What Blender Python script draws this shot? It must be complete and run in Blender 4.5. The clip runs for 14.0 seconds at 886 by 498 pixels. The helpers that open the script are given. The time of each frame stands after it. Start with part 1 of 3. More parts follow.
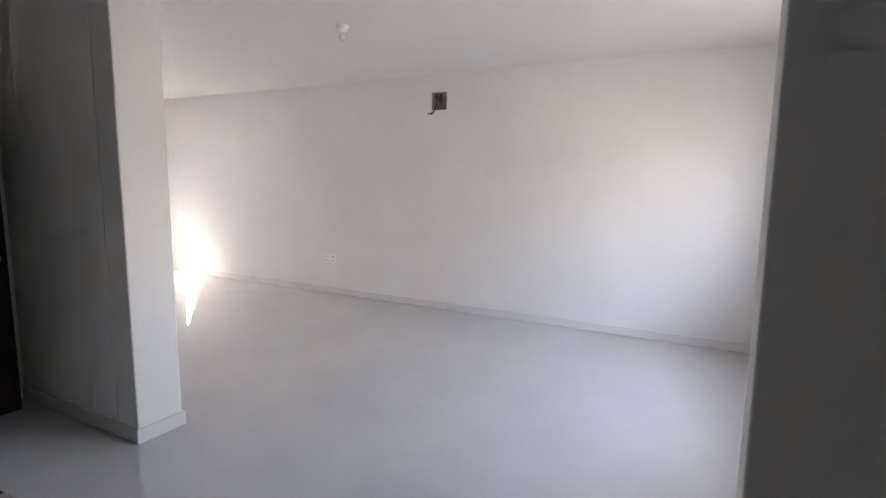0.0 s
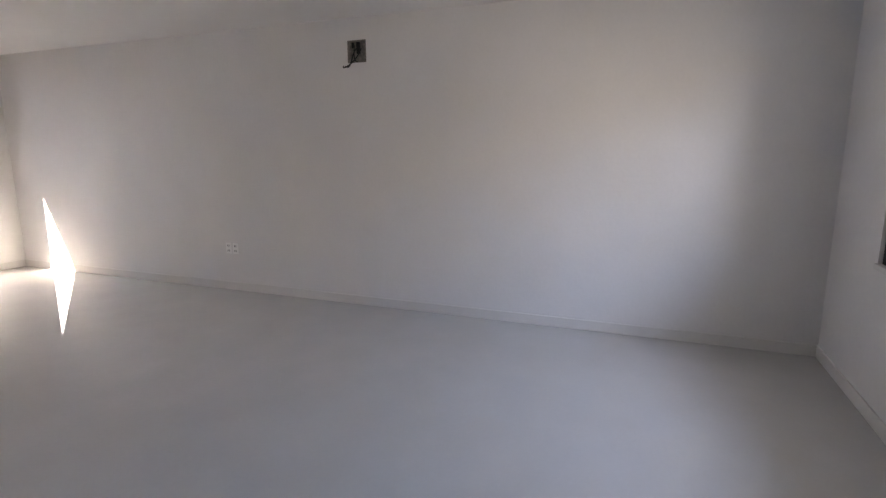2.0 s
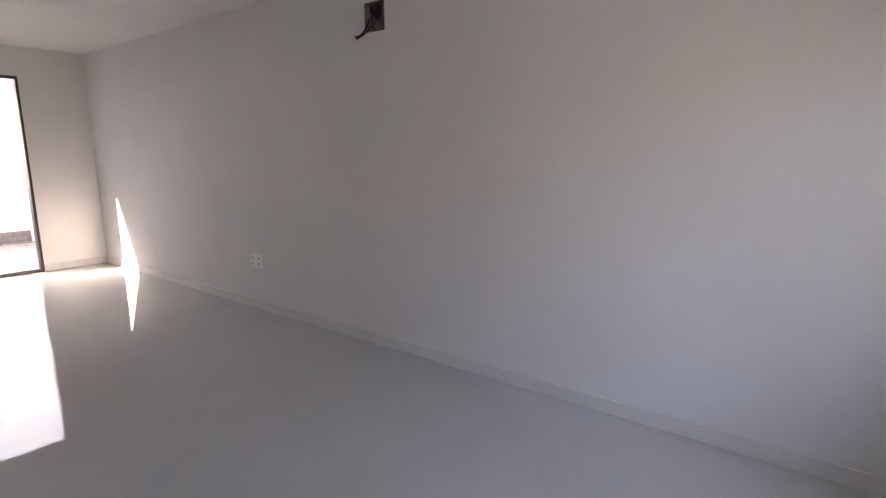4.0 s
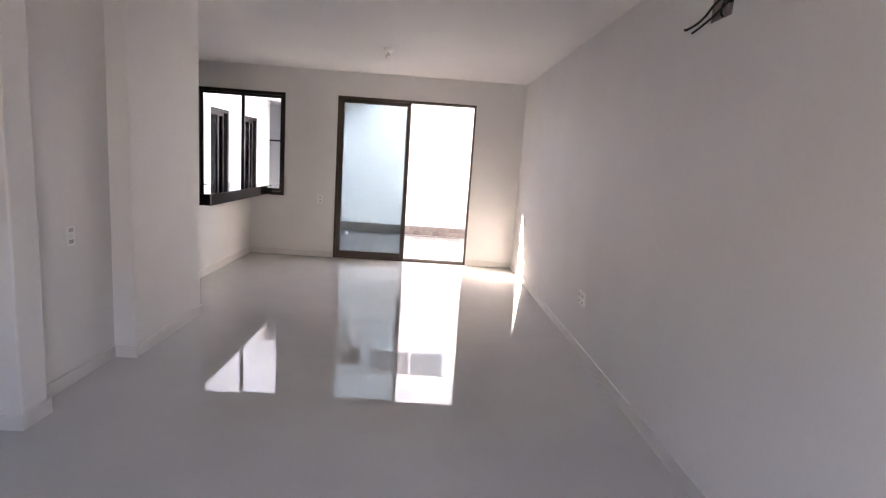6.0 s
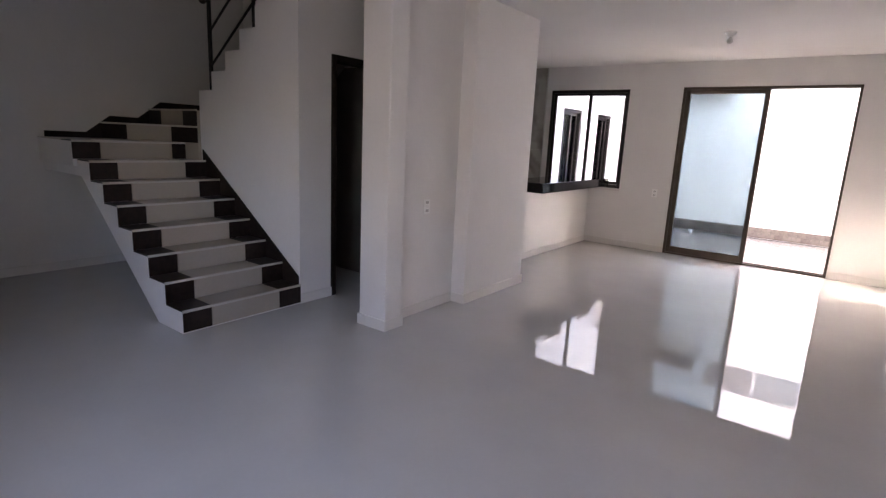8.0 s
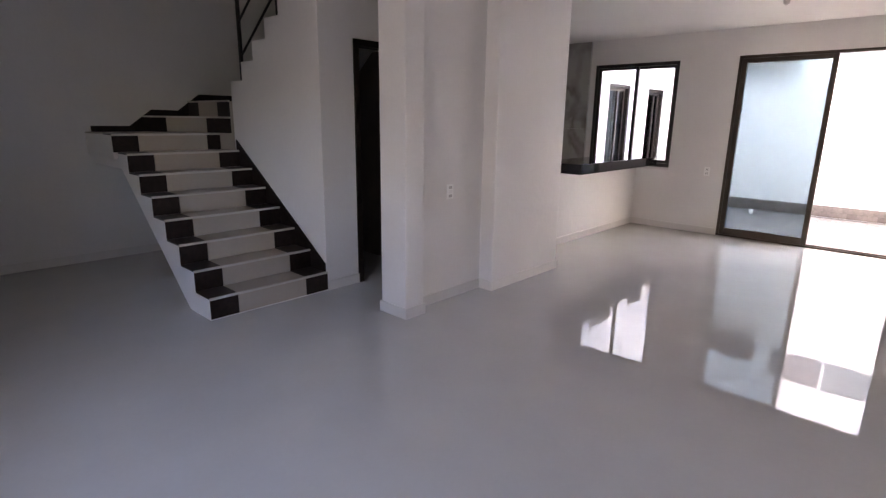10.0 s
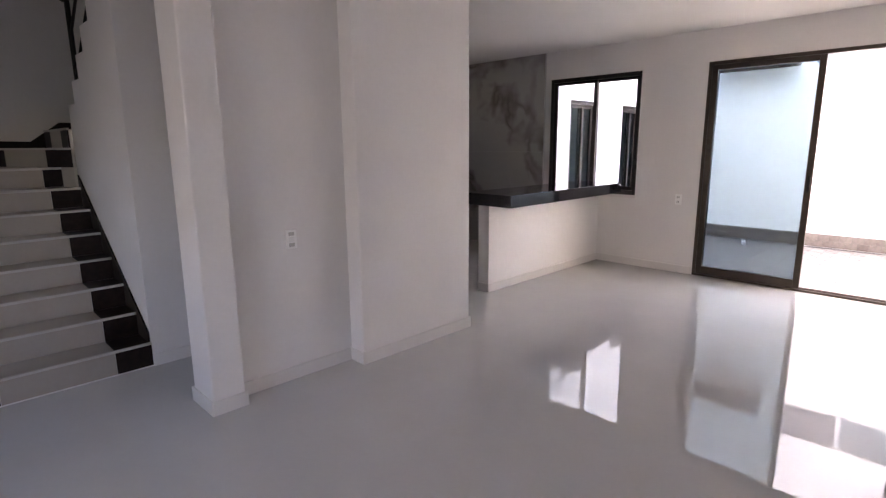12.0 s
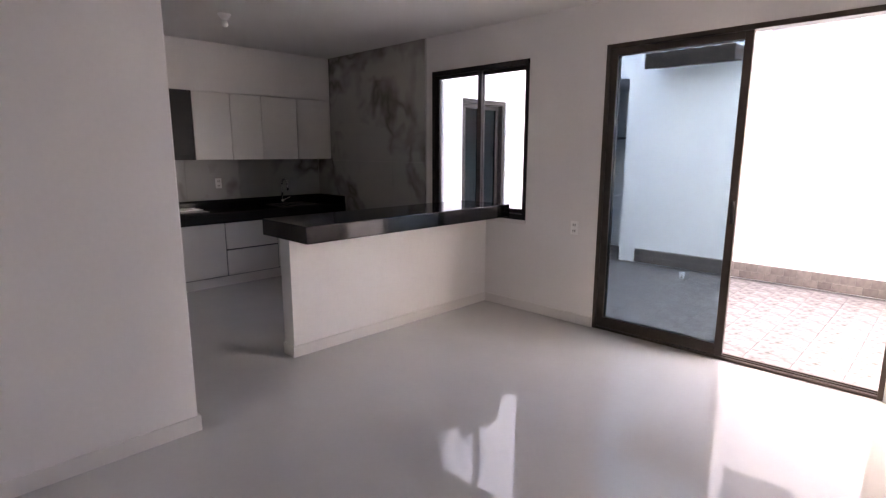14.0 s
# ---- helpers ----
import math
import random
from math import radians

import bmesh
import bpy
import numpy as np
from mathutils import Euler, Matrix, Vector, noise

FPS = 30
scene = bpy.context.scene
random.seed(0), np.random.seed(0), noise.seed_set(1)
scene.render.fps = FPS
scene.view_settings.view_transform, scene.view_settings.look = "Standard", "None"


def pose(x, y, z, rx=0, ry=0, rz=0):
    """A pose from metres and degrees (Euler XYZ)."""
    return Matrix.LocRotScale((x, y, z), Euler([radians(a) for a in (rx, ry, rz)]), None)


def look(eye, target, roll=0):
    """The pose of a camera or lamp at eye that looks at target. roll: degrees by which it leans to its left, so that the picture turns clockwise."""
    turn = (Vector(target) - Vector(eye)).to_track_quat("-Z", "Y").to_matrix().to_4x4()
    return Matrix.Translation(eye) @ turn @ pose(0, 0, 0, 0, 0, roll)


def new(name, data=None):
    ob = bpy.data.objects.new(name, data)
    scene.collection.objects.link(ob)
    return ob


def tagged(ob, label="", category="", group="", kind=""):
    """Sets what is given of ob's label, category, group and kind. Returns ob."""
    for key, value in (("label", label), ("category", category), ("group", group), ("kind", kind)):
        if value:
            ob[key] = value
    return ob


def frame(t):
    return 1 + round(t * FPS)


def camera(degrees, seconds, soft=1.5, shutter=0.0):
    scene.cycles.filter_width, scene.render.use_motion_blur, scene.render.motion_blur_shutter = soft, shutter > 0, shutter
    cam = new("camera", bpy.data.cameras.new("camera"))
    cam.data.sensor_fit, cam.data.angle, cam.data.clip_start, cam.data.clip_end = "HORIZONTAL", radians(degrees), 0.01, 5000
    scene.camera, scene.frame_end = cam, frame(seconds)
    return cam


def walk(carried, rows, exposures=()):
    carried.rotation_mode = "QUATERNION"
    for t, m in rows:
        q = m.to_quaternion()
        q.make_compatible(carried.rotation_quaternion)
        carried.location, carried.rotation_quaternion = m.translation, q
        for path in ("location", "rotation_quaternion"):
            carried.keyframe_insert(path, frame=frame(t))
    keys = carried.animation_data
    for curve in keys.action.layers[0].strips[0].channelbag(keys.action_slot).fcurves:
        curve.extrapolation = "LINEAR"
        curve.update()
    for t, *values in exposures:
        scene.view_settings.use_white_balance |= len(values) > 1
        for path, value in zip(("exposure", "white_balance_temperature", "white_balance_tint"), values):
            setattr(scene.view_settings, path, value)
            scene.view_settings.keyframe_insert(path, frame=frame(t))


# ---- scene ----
LENS = 80.0
cam = camera(LENS, 14.0, soft=1.3)


def stand(x, y, z, yaw, pitch, roll):
    return pose(x, y, z, 90 + pitch, 0, yaw) @ pose(0, 0, 0, 0, 0, roll)


PATH = [
    (0, -5.186, -7.859, 1.495, -61.62, -7.76, 0.63),
    (0.5, -5.069, -7.690, 1.473, -65.35, -8.89, -0.06),
    (1, -4.843, -7.574, 1.457, -66.64, -9.27, -0.54),
    (1.5, -4.659, -7.537, 1.453, -67.18, -10.71, -0.28),
    (2, -4.291, -7.472, 1.447, -68.75, -10.48, -0.14),
    (4.5, -2.255, -7.660, 1.438, -46.04, -10.22, 0.87),
    (5, -1.806, -7.557, 1.459, -37.42, -9.88, 2.12),
    (5.5, -1.535, -7.542, 1.463, -19.86, -9.96, 1.82),
    (6, -1.342, -7.580, 1.470, -2.46, -9.35, 4.01),
    (6.5, -1.146, -7.737, 1.474, 10.43, -9.43, 5.08),
    (7, -0.954, -7.793, 1.469, 22.29, -10.89, 3.86),
    (7.5, -0.758, -7.809, 1.461, 30.73, -11.36, 3.16),
    (8, -0.688, -7.835, 1.447, 36.65, -11.80, 2.78),
    (8.5, -0.587, -7.926, 1.443, 39.31, -13.01, 1.80),
    (11, -0.512, -7.013, 1.468, 45.39, -12.81, -0.69),
    (11.5, -0.452, -6.595, 1.464, 46.15, -11.62, -1.92),
    (12, -0.488, -6.042, 1.457, 45.15, -11.23, -0.44),
    (12.5, -0.419, -5.624, 1.471, 43.33, -10.73, -1.29),
    (13, -0.459, -5.028, 1.477, 42.22, -11.06, -0.57),
    (13.5, -0.488, -4.565, 1.480, 44.02, -10.73, 0.01),
    (14, -0.502, -3.949, 1.469, 44.47, -10.53, 0.15),
]
EXPOSED = [(0.0, 5.95, 7900, 15), (1.0, 5.5, 7900, 15), (2.0, 5.15, 7900, 16), (5.0, 4.85, 7850, 20), (6.5, 5.2, 7900, 21), (8.0, 5.1, 7900, 23),
           (11.0, 5.25, 7850, 23), (12.5, 5.25, 7800, 24), (14.0, 4.9, 7700, 25)]
walk(cam, [(r[0], stand(*r[1:])) for r in PATH], exposures=EXPOSED)

# ---------------- light ----------------
world = bpy.data.worlds.new("sky")
scene.world = world
world.use_nodes = True
wn = world.node_tree.nodes
wl = world.node_tree.links
wn.clear()
sky = wn.new("ShaderNodeTexSky")
sky.sky_type, sky.sun_disc = "NISHITA", False
SUN_WAY = Vector((0.717, -0.514, -1.08)).normalized()
sky.sun_elevation = math.asin(-SUN_WAY.z)
sky.air_density, sky.dust_density, sky.ozone_density = 0.7, 3.0, 0.6
sky.sun_rotation = math.atan2(-SUN_WAY.x, -SUN_WAY.y)
back = wn.new("ShaderNodeBackground")
back.inputs["Strength"].default_value = 0.115
out = wn.new("ShaderNodeOutputWorld")
wl.new(sky.outputs[0], back.inputs[0])
wl.new(back.outputs[0], out.inputs[0])
sun_data = bpy.data.lights.new("sun", "SUN")
sun_data.energy, sun_data.angle, sun_data.color = 3.8, radians(0.5), (1.0, 0.985, 0.965)
sun = new("sun", sun_data)
sun.matrix_world = Matrix.Translation((-6, 5, 9)) @ SUN_WAY.to_track_quat("-Z", "Y").to_matrix().to_4x4()
# the street's sky in the front window's opening
front_data = bpy.data.lights.new("front_window_sky", "AREA")
front_data.shape, front_data.size, front_data.size_y = "RECTANGLE", 1.9, 1.25
front_data.energy, front_data.color = 0.19, (0.92, 0.96, 1.0)
front_sky = new("front_window_sky", front_data)
front_sky.matrix_world = look((-1.875, -8.88, 1.55), (-1.875, 0, 1.60))


# ---------------- materials ----------------
def material(name, colour, rough=0.6, metal=0.0, spec=0.5, grain=0.0, grain_size=40.0, blotch=0.0, blotch_size=1.5, bump=0.0, bump_size=60.0, coat=0.0):
    m = bpy.data.materials.new(name)
    m.use_nodes = True
    n, l = m.node_tree.nodes, m.node_tree.links
    b = n["Principled BSDF"]
    b.inputs["Base Color"].default_value = (*colour, 1)
    b.inputs["Roughness"].default_value = rough
    b.inputs["Metallic"].default_value = metal
    b.inputs["Specular IOR Level"].default_value = spec
    b.inputs["Coat Weight"].default_value = coat
    where = n.new("ShaderNodeTexCoord")
    if grain or blotch:
        fine = n.new("ShaderNodeTexNoise")
        fine.inputs["Scale"].default_value, fine.inputs["Detail"].default_value = grain_size, 4
        wide = n.new("ShaderNodeTexNoise")
        wide.inputs["Scale"].default_value, wide.inputs["Detail"].default_value = blotch_size, 3
        l.new(where.outputs["Object"], fine.inputs["Vector"])
        l.new(where.outputs["Object"], wide.inputs["Vector"])
        last = None
        for node, amount in ((fine, grain), (wide, blotch)):
            span = n.new("ShaderNodeMapRange")
            span.inputs["From Min"].default_value, span.inputs["From Max"].default_value = 0.3, 0.7
            span.inputs["To Min"].default_value, span.inputs["To Max"].default_value = 1 - amount, 1 + amount
            l.new(node.outputs[0], span.inputs["Value"])
            if last is None:
                last = span
            else:
                times = n.new("ShaderNodeMath")
                times.operation = "MULTIPLY"
                l.new(last.outputs[0], times.inputs[0])
                l.new(span.outputs[0], times.inputs[1])
                last = times
        mix = n.new("ShaderNodeVectorMath")
        mix.operation = "SCALE"
        mix.inputs[0].default_value = colour
        l.new(last.outputs[0], mix.inputs["Scale"])
        l.new(mix.outputs[0], b.inputs["Base Color"])
    if bump:
        rough_tex = n.new("ShaderNodeTexNoise")
        rough_tex.inputs["Scale"].default_value, rough_tex.inputs["Detail"].default_value = bump_size, 5
        l.new(where.outputs["Object"], rough_tex.inputs["Vector"])
        relief = n.new("ShaderNodeBump")
        relief.inputs["Strength"].default_value, relief.inputs["Distance"].default_value = bump, 0.01
        l.new(rough_tex.outputs[0], relief.inputs["Height"])
        l.new(relief.outputs[0], b.inputs["Normal"])
    return m


PAINT = material("wall_paint", (0.79, 0.775, 0.765), 0.55, spec=0.3, grain=0.012, blotch=0.025, bump=0.2, bump_size=16)
CEIL = material("ceiling_paint", (0.80, 0.79, 0.78), 0.7, spec=0.2, grain=0.01, blotch=0.015, bump=0.08, bump_size=45)
SKIRT = material("skirting_tile", (0.72, 0.70, 0.68), 0.4, grain=0.01, blotch=0.03)
FLOOR = material("polished_tile", (0.56, 0.55, 0.535), 0.0, spec=0.6, grain=0.01, blotch=0.03, blotch_size=2.5)
DARK_TILE = material("dark_tile", (0.020, 0.013, 0.011), 0.4, spec=0.25, grain=0.25, grain_size=25, blotch=0.2, blotch_size=8)
CREAM_TILE = material("cream_tile", (0.38, 0.335, 0.29), 0.3, grain=0.02, blotch=0.04)
NOSING = material("nosing_trim", (0.52, 0.50, 0.47), 0.4, metal=0.2)
BRONZE = material("bronze_aluminium", (0.07, 0.055, 0.045), 0.4, metal=0.6, grain=0.05)
BLACK_ALU = material("dark_window_frame", (0.022, 0.018, 0.017), 0.4, metal=0.4, grain=0.05)
IRON = material("painted_iron", (0.02, 0.018, 0.018), 0.5, metal=0.5)
WOOD = material("dark_wood", (0.022, 0.016, 0.013), 0.5, spec=0.25, grain=0.2, grain_size=12, blotch=0.15, blotch_size=4)
GRANITE = material("black_granite", (0.012, 0.012, 0.014), 0.08, grain=0.5, grain_size=220, blotch=0.15)
CABINET = material("cabinet_front", (0.70, 0.685, 0.66), 0.35, grain=0.01, blotch=0.02)
DARK_GLASS = material("dark_appliance", (0.012, 0.012, 0.013), 0.35, spec=0.2)
STEEL = material("chrome", (0.7, 0.7, 0.7), 0.15, metal=1.0)
PLASTIC = material("white_plastic", (0.90, 0.90, 0.89), 0.3)
WIRE = material("black_wire", (0.015, 0.015, 0.015), 0.5)
STUCCO = material("exterior_stucco", (0.82, 0.83, 0.84), 0.8, grain=0.03, blotch=0.03, bump=0.3, bump_size=50)
PATIO = material("patio_tile", (0.165, 0.15, 0.145), 0.5, grain=0.75, grain_size=15, blotch=0.2, blotch_size=2.2, bump=0.2, bump_size=20)
GROUND = material("street_concrete", (0.05, 0.049, 0.047), 0.85, grain=0.1, blotch=0.15, bump=0.3)
ROOF = material("clay_roof", (0.10, 0.066, 0.05), 0.8, grain=0.2, grain_size=8, blotch=0.25)


def glass(name, tint, mixing):
    m = bpy.data.materials.new(name)
    m.use_nodes = True
    n, l = m.node_tree.nodes, m.node_tree.links
    n.clear()
    o = n.new("ShaderNodeOutputMaterial")
    clear = n.new("ShaderNodeBsdfTransparent")
    clear.inputs[0].default_value = (*tint, 1)
    shine = n.new("ShaderNodeBsdfGlossy")
    shine.inputs["Roughness"].default_value = 0.02
    mix = n.new("ShaderNodeMixShader")
    fres = n.new("ShaderNodeFresnel")
    fres.inputs["IOR"].default_value = mixing
    l.new(fres.outputs[0], mix.inputs[0])
    l.new(clear.outputs[0], mix.inputs[1])
    l.new(shine.outputs[0], mix.inputs[2])
    l.new(mix.outputs[0], o.inputs[0])
    return m


TINTED = glass("tinted_glass", (0.46, 0.53, 0.56), 1.1)
CLEAR = glass("clear_glass", (0.95, 0.96, 0.96), 1.15)


def random_tone(m, low, high):
    """Each piece of its own tone."""
    n, l = m.node_tree.nodes, m.node_tree.links
    b = n["Principled BSDF"]
    info = n.new("ShaderNodeObjectInfo")
    span = n.new("ShaderNodeMapRange")
    span.inputs["To Min"].default_value, span.inputs["To Max"].default_value = low, high
    l.new(info.outputs["Random"], span.inputs["Value"])
    tone = n.new("ShaderNodeVectorMath")
    tone.operation = "SCALE"
    src = b.inputs["Base Color"].links[0].from_socket
    l.new(src, tone.inputs[0])
    l.new(span.outputs[0], tone.inputs["Scale"])
    l.new(tone.outputs[0], b.inputs["Base Color"])
    return m


def veined(name, base, vein, rough):
    """Grey marble-look tile with cloudy patches and thin wandering veins."""
    m = bpy.data.materials.new(name)
    m.use_nodes = True
    n, l = m.node_tree.nodes, m.node_tree.links
    b = n["Principled BSDF"]
    b.inputs["Roughness"].default_value = rough
    where = n.new("ShaderNodeTexCoord")
    warp = n.new("ShaderNodeTexNoise")
    warp.inputs["Scale"].default_value, warp.inputs["Detail"].default_value = 0.9, 4
    l.new(where.outputs["Object"], warp.inputs["Vector"])
    add = n.new("ShaderNodeVectorMath")
    add.operation = "MULTIPLY_ADD"
    add.inputs[1].default_value = (1.1, 1.1, 1.1)
    l.new(warp.outputs["Color"], add.inputs[0])
    l.new(where.outputs["Object"], add.inputs[2])
    cells = n.new("ShaderNodeTexNoise")
    cells.inputs["Scale"].default_value, cells.inputs["Detail"].default_value = 1.1, 3
    l.new(add.outputs[0], cells.inputs["Vector"])
    ridge = n.new("ShaderNodeMath")
    ridge.operation = "SUBTRACT"
    ridge.inputs[1].default_value = 0.5
    l.new(cells.outputs[0], ridge.inputs[0])
    size = n.new("ShaderNodeMath")
    size.operation = "ABSOLUTE"
    l.new(ridge.outputs[0], size.inputs[0])
    thin = n.new("ShaderNodeMapRange")
    thin.inputs["From Min"].default_value, thin.inputs["From Max"].default_value = 0.0, 0.06
    thin.inputs["To Min"].default_value, thin.inputs["To Max"].default_value = 0.85, 0.0
    l.new(size.outputs[0], thin.inputs["Value"])
    cloud = n.new("ShaderNodeTexNoise")
    cloud.inputs["Scale"].default_value, cloud.inputs["Detail"].default_value = 1.3, 3
    l.new(where.outputs["Object"], cloud.inputs["Vector"])
    gate = n.new("ShaderNodeMapRange")
    gate.inputs["From Min"].default_value, gate.inputs["From Max"].default_value = 0.36, 0.56
    l.new(cloud.outputs[0], gate.inputs["Value"])
    both = n.new("ShaderNodeMath")
    both.operation = "MULTIPLY"
    l.new(thin.outputs[0], both.inputs[0])
    l.new(gate.outputs[0], both.inputs[1])
    mix = n.new("ShaderNodeMix")
    mix.data_type = "RGBA"
    mix.inputs["A"].default_value, mix.inputs["B"].default_value = (*base, 1), (*vein, 1)
    l.new(both.outputs[0], mix.inputs["Factor"])
    l.new(mix.outputs["Result"], b.inputs["Base Color"])
    return m


MARBLE = veined("marble_tile", (0.42, 0.41, 0.39), (0.16, 0.135, 0.115), 0.25)
GROUT = material("grout", (0.115, 0.105, 0.10), 0.9, grain=0.1, blotch=0.1)
STONE = random_tone(material("plinth_stone", (0.14, 0.12, 0.112), 0.7, grain=0.2, grain_size=18, blotch=0.2, blotch_size=6, bump=0.3), 0.75, 1.25)
random_tone(PATIO, 0.95, 1.05)
SHEET = material("grey_shaded_pane", (0.16, 0.165, 0.185), 0.3, grain=0.06, blotch=0.1)
SHEET_BLUE = material("blue_grey_pane", (0.20, 0.24, 0.27), 0.3, grain=0.06, blotch=0.1)
BOX_METAL = material("zinc_box", (0.27, 0.245, 0.225), 0.6, grain=0.2, blotch=0.2, blotch_size=20)
CAR = material("car_paint", (0.03, 0.035, 0.045), 0.25, coat=0.6, grain=0.02)
ORANGE = material("ochre_paint", (0.55, 0.38, 0.22), 0.7, grain=0.05, blotch=0.1)
STREET_WALL = material("weathered_plaster", (0.34, 0.33, 0.31), 0.85, grain=0.06, blotch=0.15, bump=0.2)
# dark colour stands in for the unlit bathroom
BATH_DIM = material("bathroom_dim", (0.17, 0.155, 0.145), 0.3, grain=0.05, blotch=0.12)
# dark so that the added street wall bounces little sun
BLOCKER_DARK = material("blocker_dark", (0.15, 0.143, 0.135), 0.9, grain=0.08, blotch=0.2, bump=0.2)
LEAF = material("leaf_green", (0.07, 0.11, 0.035), 0.6, grain=0.3, grain_size=3, blotch=0.2)


# ---------------- mesh helpers ----------------
def add_box(bm, x0, x1, y0, y1, z0, z1, bevel=0.0):
    m = Matrix.LocRotScale(((x0 + x1) / 2, (y0 + y1) / 2, (z0 + z1) / 2), None, (abs(x1 - x0), abs(y1 - y0), abs(z1 - z0)))
    made = bmesh.ops.create_cube(bm, size=1, matrix=m)
    if bevel:
        edges = list({e for v in made["verts"] for e in v.link_edges})
        bmesh.ops.bevel(bm, geom=edges, offset=bevel, segments=2, profile=0.5, affect="EDGES", clamp_overlap=True)
    return bm


def add_tube(bm, a, b, radius, sides=12, radius2=None):
    a, b = Vector(a), Vector(b)
    d = b - a
    m = Matrix.Translation((a + b) / 2) @ d.to_track_quat("Z", "Y").to_matrix().to_4x4()
    bmesh.ops.create_cone(bm, cap_ends=True, segments=sides, radius1=radius, radius2=radius if radius2 is None else radius2, depth=d.length, matrix=m)
    return bm


def add_prism(bm, outline, axis, low, high):
    """Extrudes an outline of (a, b) pairs along axis; the pairs are the other two axes in order."""
    def at(a, b, c):
        return {"x": (c, a, b), "y": (a, c, b), "z": (a, b, c)}[axis]
    near = [bm.verts.new(at(a, b, low)) for a, b in outline]
    far = [bm.verts.new(at(a, b, high)) for a, b in outline]
    faces = [bm.faces.new(near), bm.faces.new(far)]
    for i in range(len(near)):
        j = (i + 1) % len(near)
        faces.append(bm.faces.new((near[i], near[j], far[j], far[i])))
    bmesh.ops.recalc_face_normals(bm, faces=faces)
    return bm


def mesh_of(name, bm, mat, smooth=False):
    me = bpy.data.meshes.new(name)
    bm.to_mesh(me)
    bm.free()
    if smooth:
        for p in me.polygons:
            p.use_smooth = True
    for mm in mat if isinstance(mat, (list, tuple)) else [mat]:
        me.materials.append(mm)
    return me


def part(name, bm, mat, parent, label="", smooth=False):
    ob = new(name, mesh_of(name, bm, mat, smooth))
    if parent is not None:
        ob.parent = parent
        ob.matrix_parent_inverse = parent.matrix_world.inverted()
    if label:
        tagged(ob, label=label)
    return ob


def thing(name, x, y, z, label, category, group="", kind=""):
    ob = new(name)
    ob.empty_display_size = 0.1
    ob.matrix_world = Matrix.Translation((x, y, z))
    ob.matrix_basis = Matrix.Translation((x, y, z))
    return tagged(ob, label, category, group, kind)


def box_part(name, x0, x1, y0, y1, z0, z1, mat, parent, bevel=0.004, label=""):
    return part(name, add_box(bmesh.new(), x0, x1, y0, y1, z0, z1, bevel), mat, parent, label)


def structure(name, bm, mat, label, category):
    return tagged(part(name, bm, mat, None), label, category, "", "structure")


# ---------------- plan ----------------
H = 2.60          # ceiling
T = 0.15          # wall thickness
FRONT = -8.665    # inner face of the front wall
WEST = -6.72      # inner face of the far side wall
DXL, DXM, DXR, DTOP = -2.606, -1.622, -0.684, 2.275
WXL, WXM, WXR, WZ0, WZ1 = -4.537, -3.915, -3.325, 0.845, 2.26
FXL, FXR, FZ0, FZ1 = -2.90, -0.795, 0.835, 2.27
SX, SY0, SY1 = -4.250, -6.085, -5.068    # first riser, and the sides of the stair
RISE, GO, N1 = 0.160, 0.237, 8
TOP8 = RISE * N1

# floor and ceiling
structure("floor", add_box(bmesh.new(), WEST - T, T, FRONT - T, T, -0.12, 0), FLOOR, "glossy white polished porcelain tile floor", "floor")
bm = bmesh.new()
add_box(bm, WEST - T, T, FRONT - T, -6.01, H, H + 0.25)
add_box(bm, SX - 0.002, T, -6.01, T, H, H + 0.25)
add_box(bm, WEST - T, SX - 0.002, -3.95, T, H, H + 0.25)
structure("ceiling", bm, CEIL, "white painted plaster ceiling with a stairwell opening", "ceiling")

# outer walls
bm = bmesh.new()
add_box(bm, 0, T, FRONT - T, -5.084, 0, H)
add_box(bm, 0, T, -4.896, T, 0, H)
add_box(bm, 0, T, -5.084, -4.896, 0, 2.221)
add_box(bm, 0, T, -5.084, -4.896, 2.412, H)
structure("wall_east", bm, PAINT, "long plain white painted party wall", "wall")
bm = bmesh.new()
add_box(bm, WEST - T, WXL, 0, T, 0, H)
add_box(bm, WXL, WXR, 0, T, 0, WZ0)
add_box(bm, WXL, WXR, 0, T, WZ1, H)
add_box(bm, WXR, DXL, 0, T, 0, H)
add_box(bm, DXL, DXR, 0, T, DTOP, H)
add_box(bm, DXR, 0, 0, T, 0, H)
structure("wall_north", bm, PAINT, "white painted end wall with patio door and window", "wall")
bm = bmesh.new()
add_box(bm, WEST - T, FXL, FRONT - T, FRONT, 0, H)
add_box(bm, FXL, FXR, FRONT - T, FRONT, 0, FZ0)
add_box(bm, FXL, FXR, FRONT - T, FRONT, FZ1, H)
add_box(bm, FXR, 0, FRONT - T, FRONT, 0, H)
structure("wall_south", bm, PAINT, "white painted front wall with a window", "wall")
bm = add_box(bmesh.new(), WEST - T, WEST, FRONT, 0, 0, 5.2)
structure("wall_west", bm, PAINT, "white painted side wall behind the stair", "wall")

# wall between room and kitchen passage: two pillars and a recessed panel
bm = bmesh.new()
add_box(bm, -3.545, -3.272, -5.054, -4.87, 0, H, 0.009)
add_box(bm, -3.545, -3.387, -4.87, -4.057, 0, H)
add_box(bm, -3.545, -3.247, -4.057, -3.006, 0, H, 0.009)
structure("wall_partition", bm, PAINT, "white painted partition with two projecting pillars", "wall")
# entry partition
bm = add_box(bmesh.new(), -4.37, -4.22, FRONT, -7.905, 0, H, 0.004)
structure("wall_entry", bm, PAINT, "short white painted partition beside the entry", "wall")
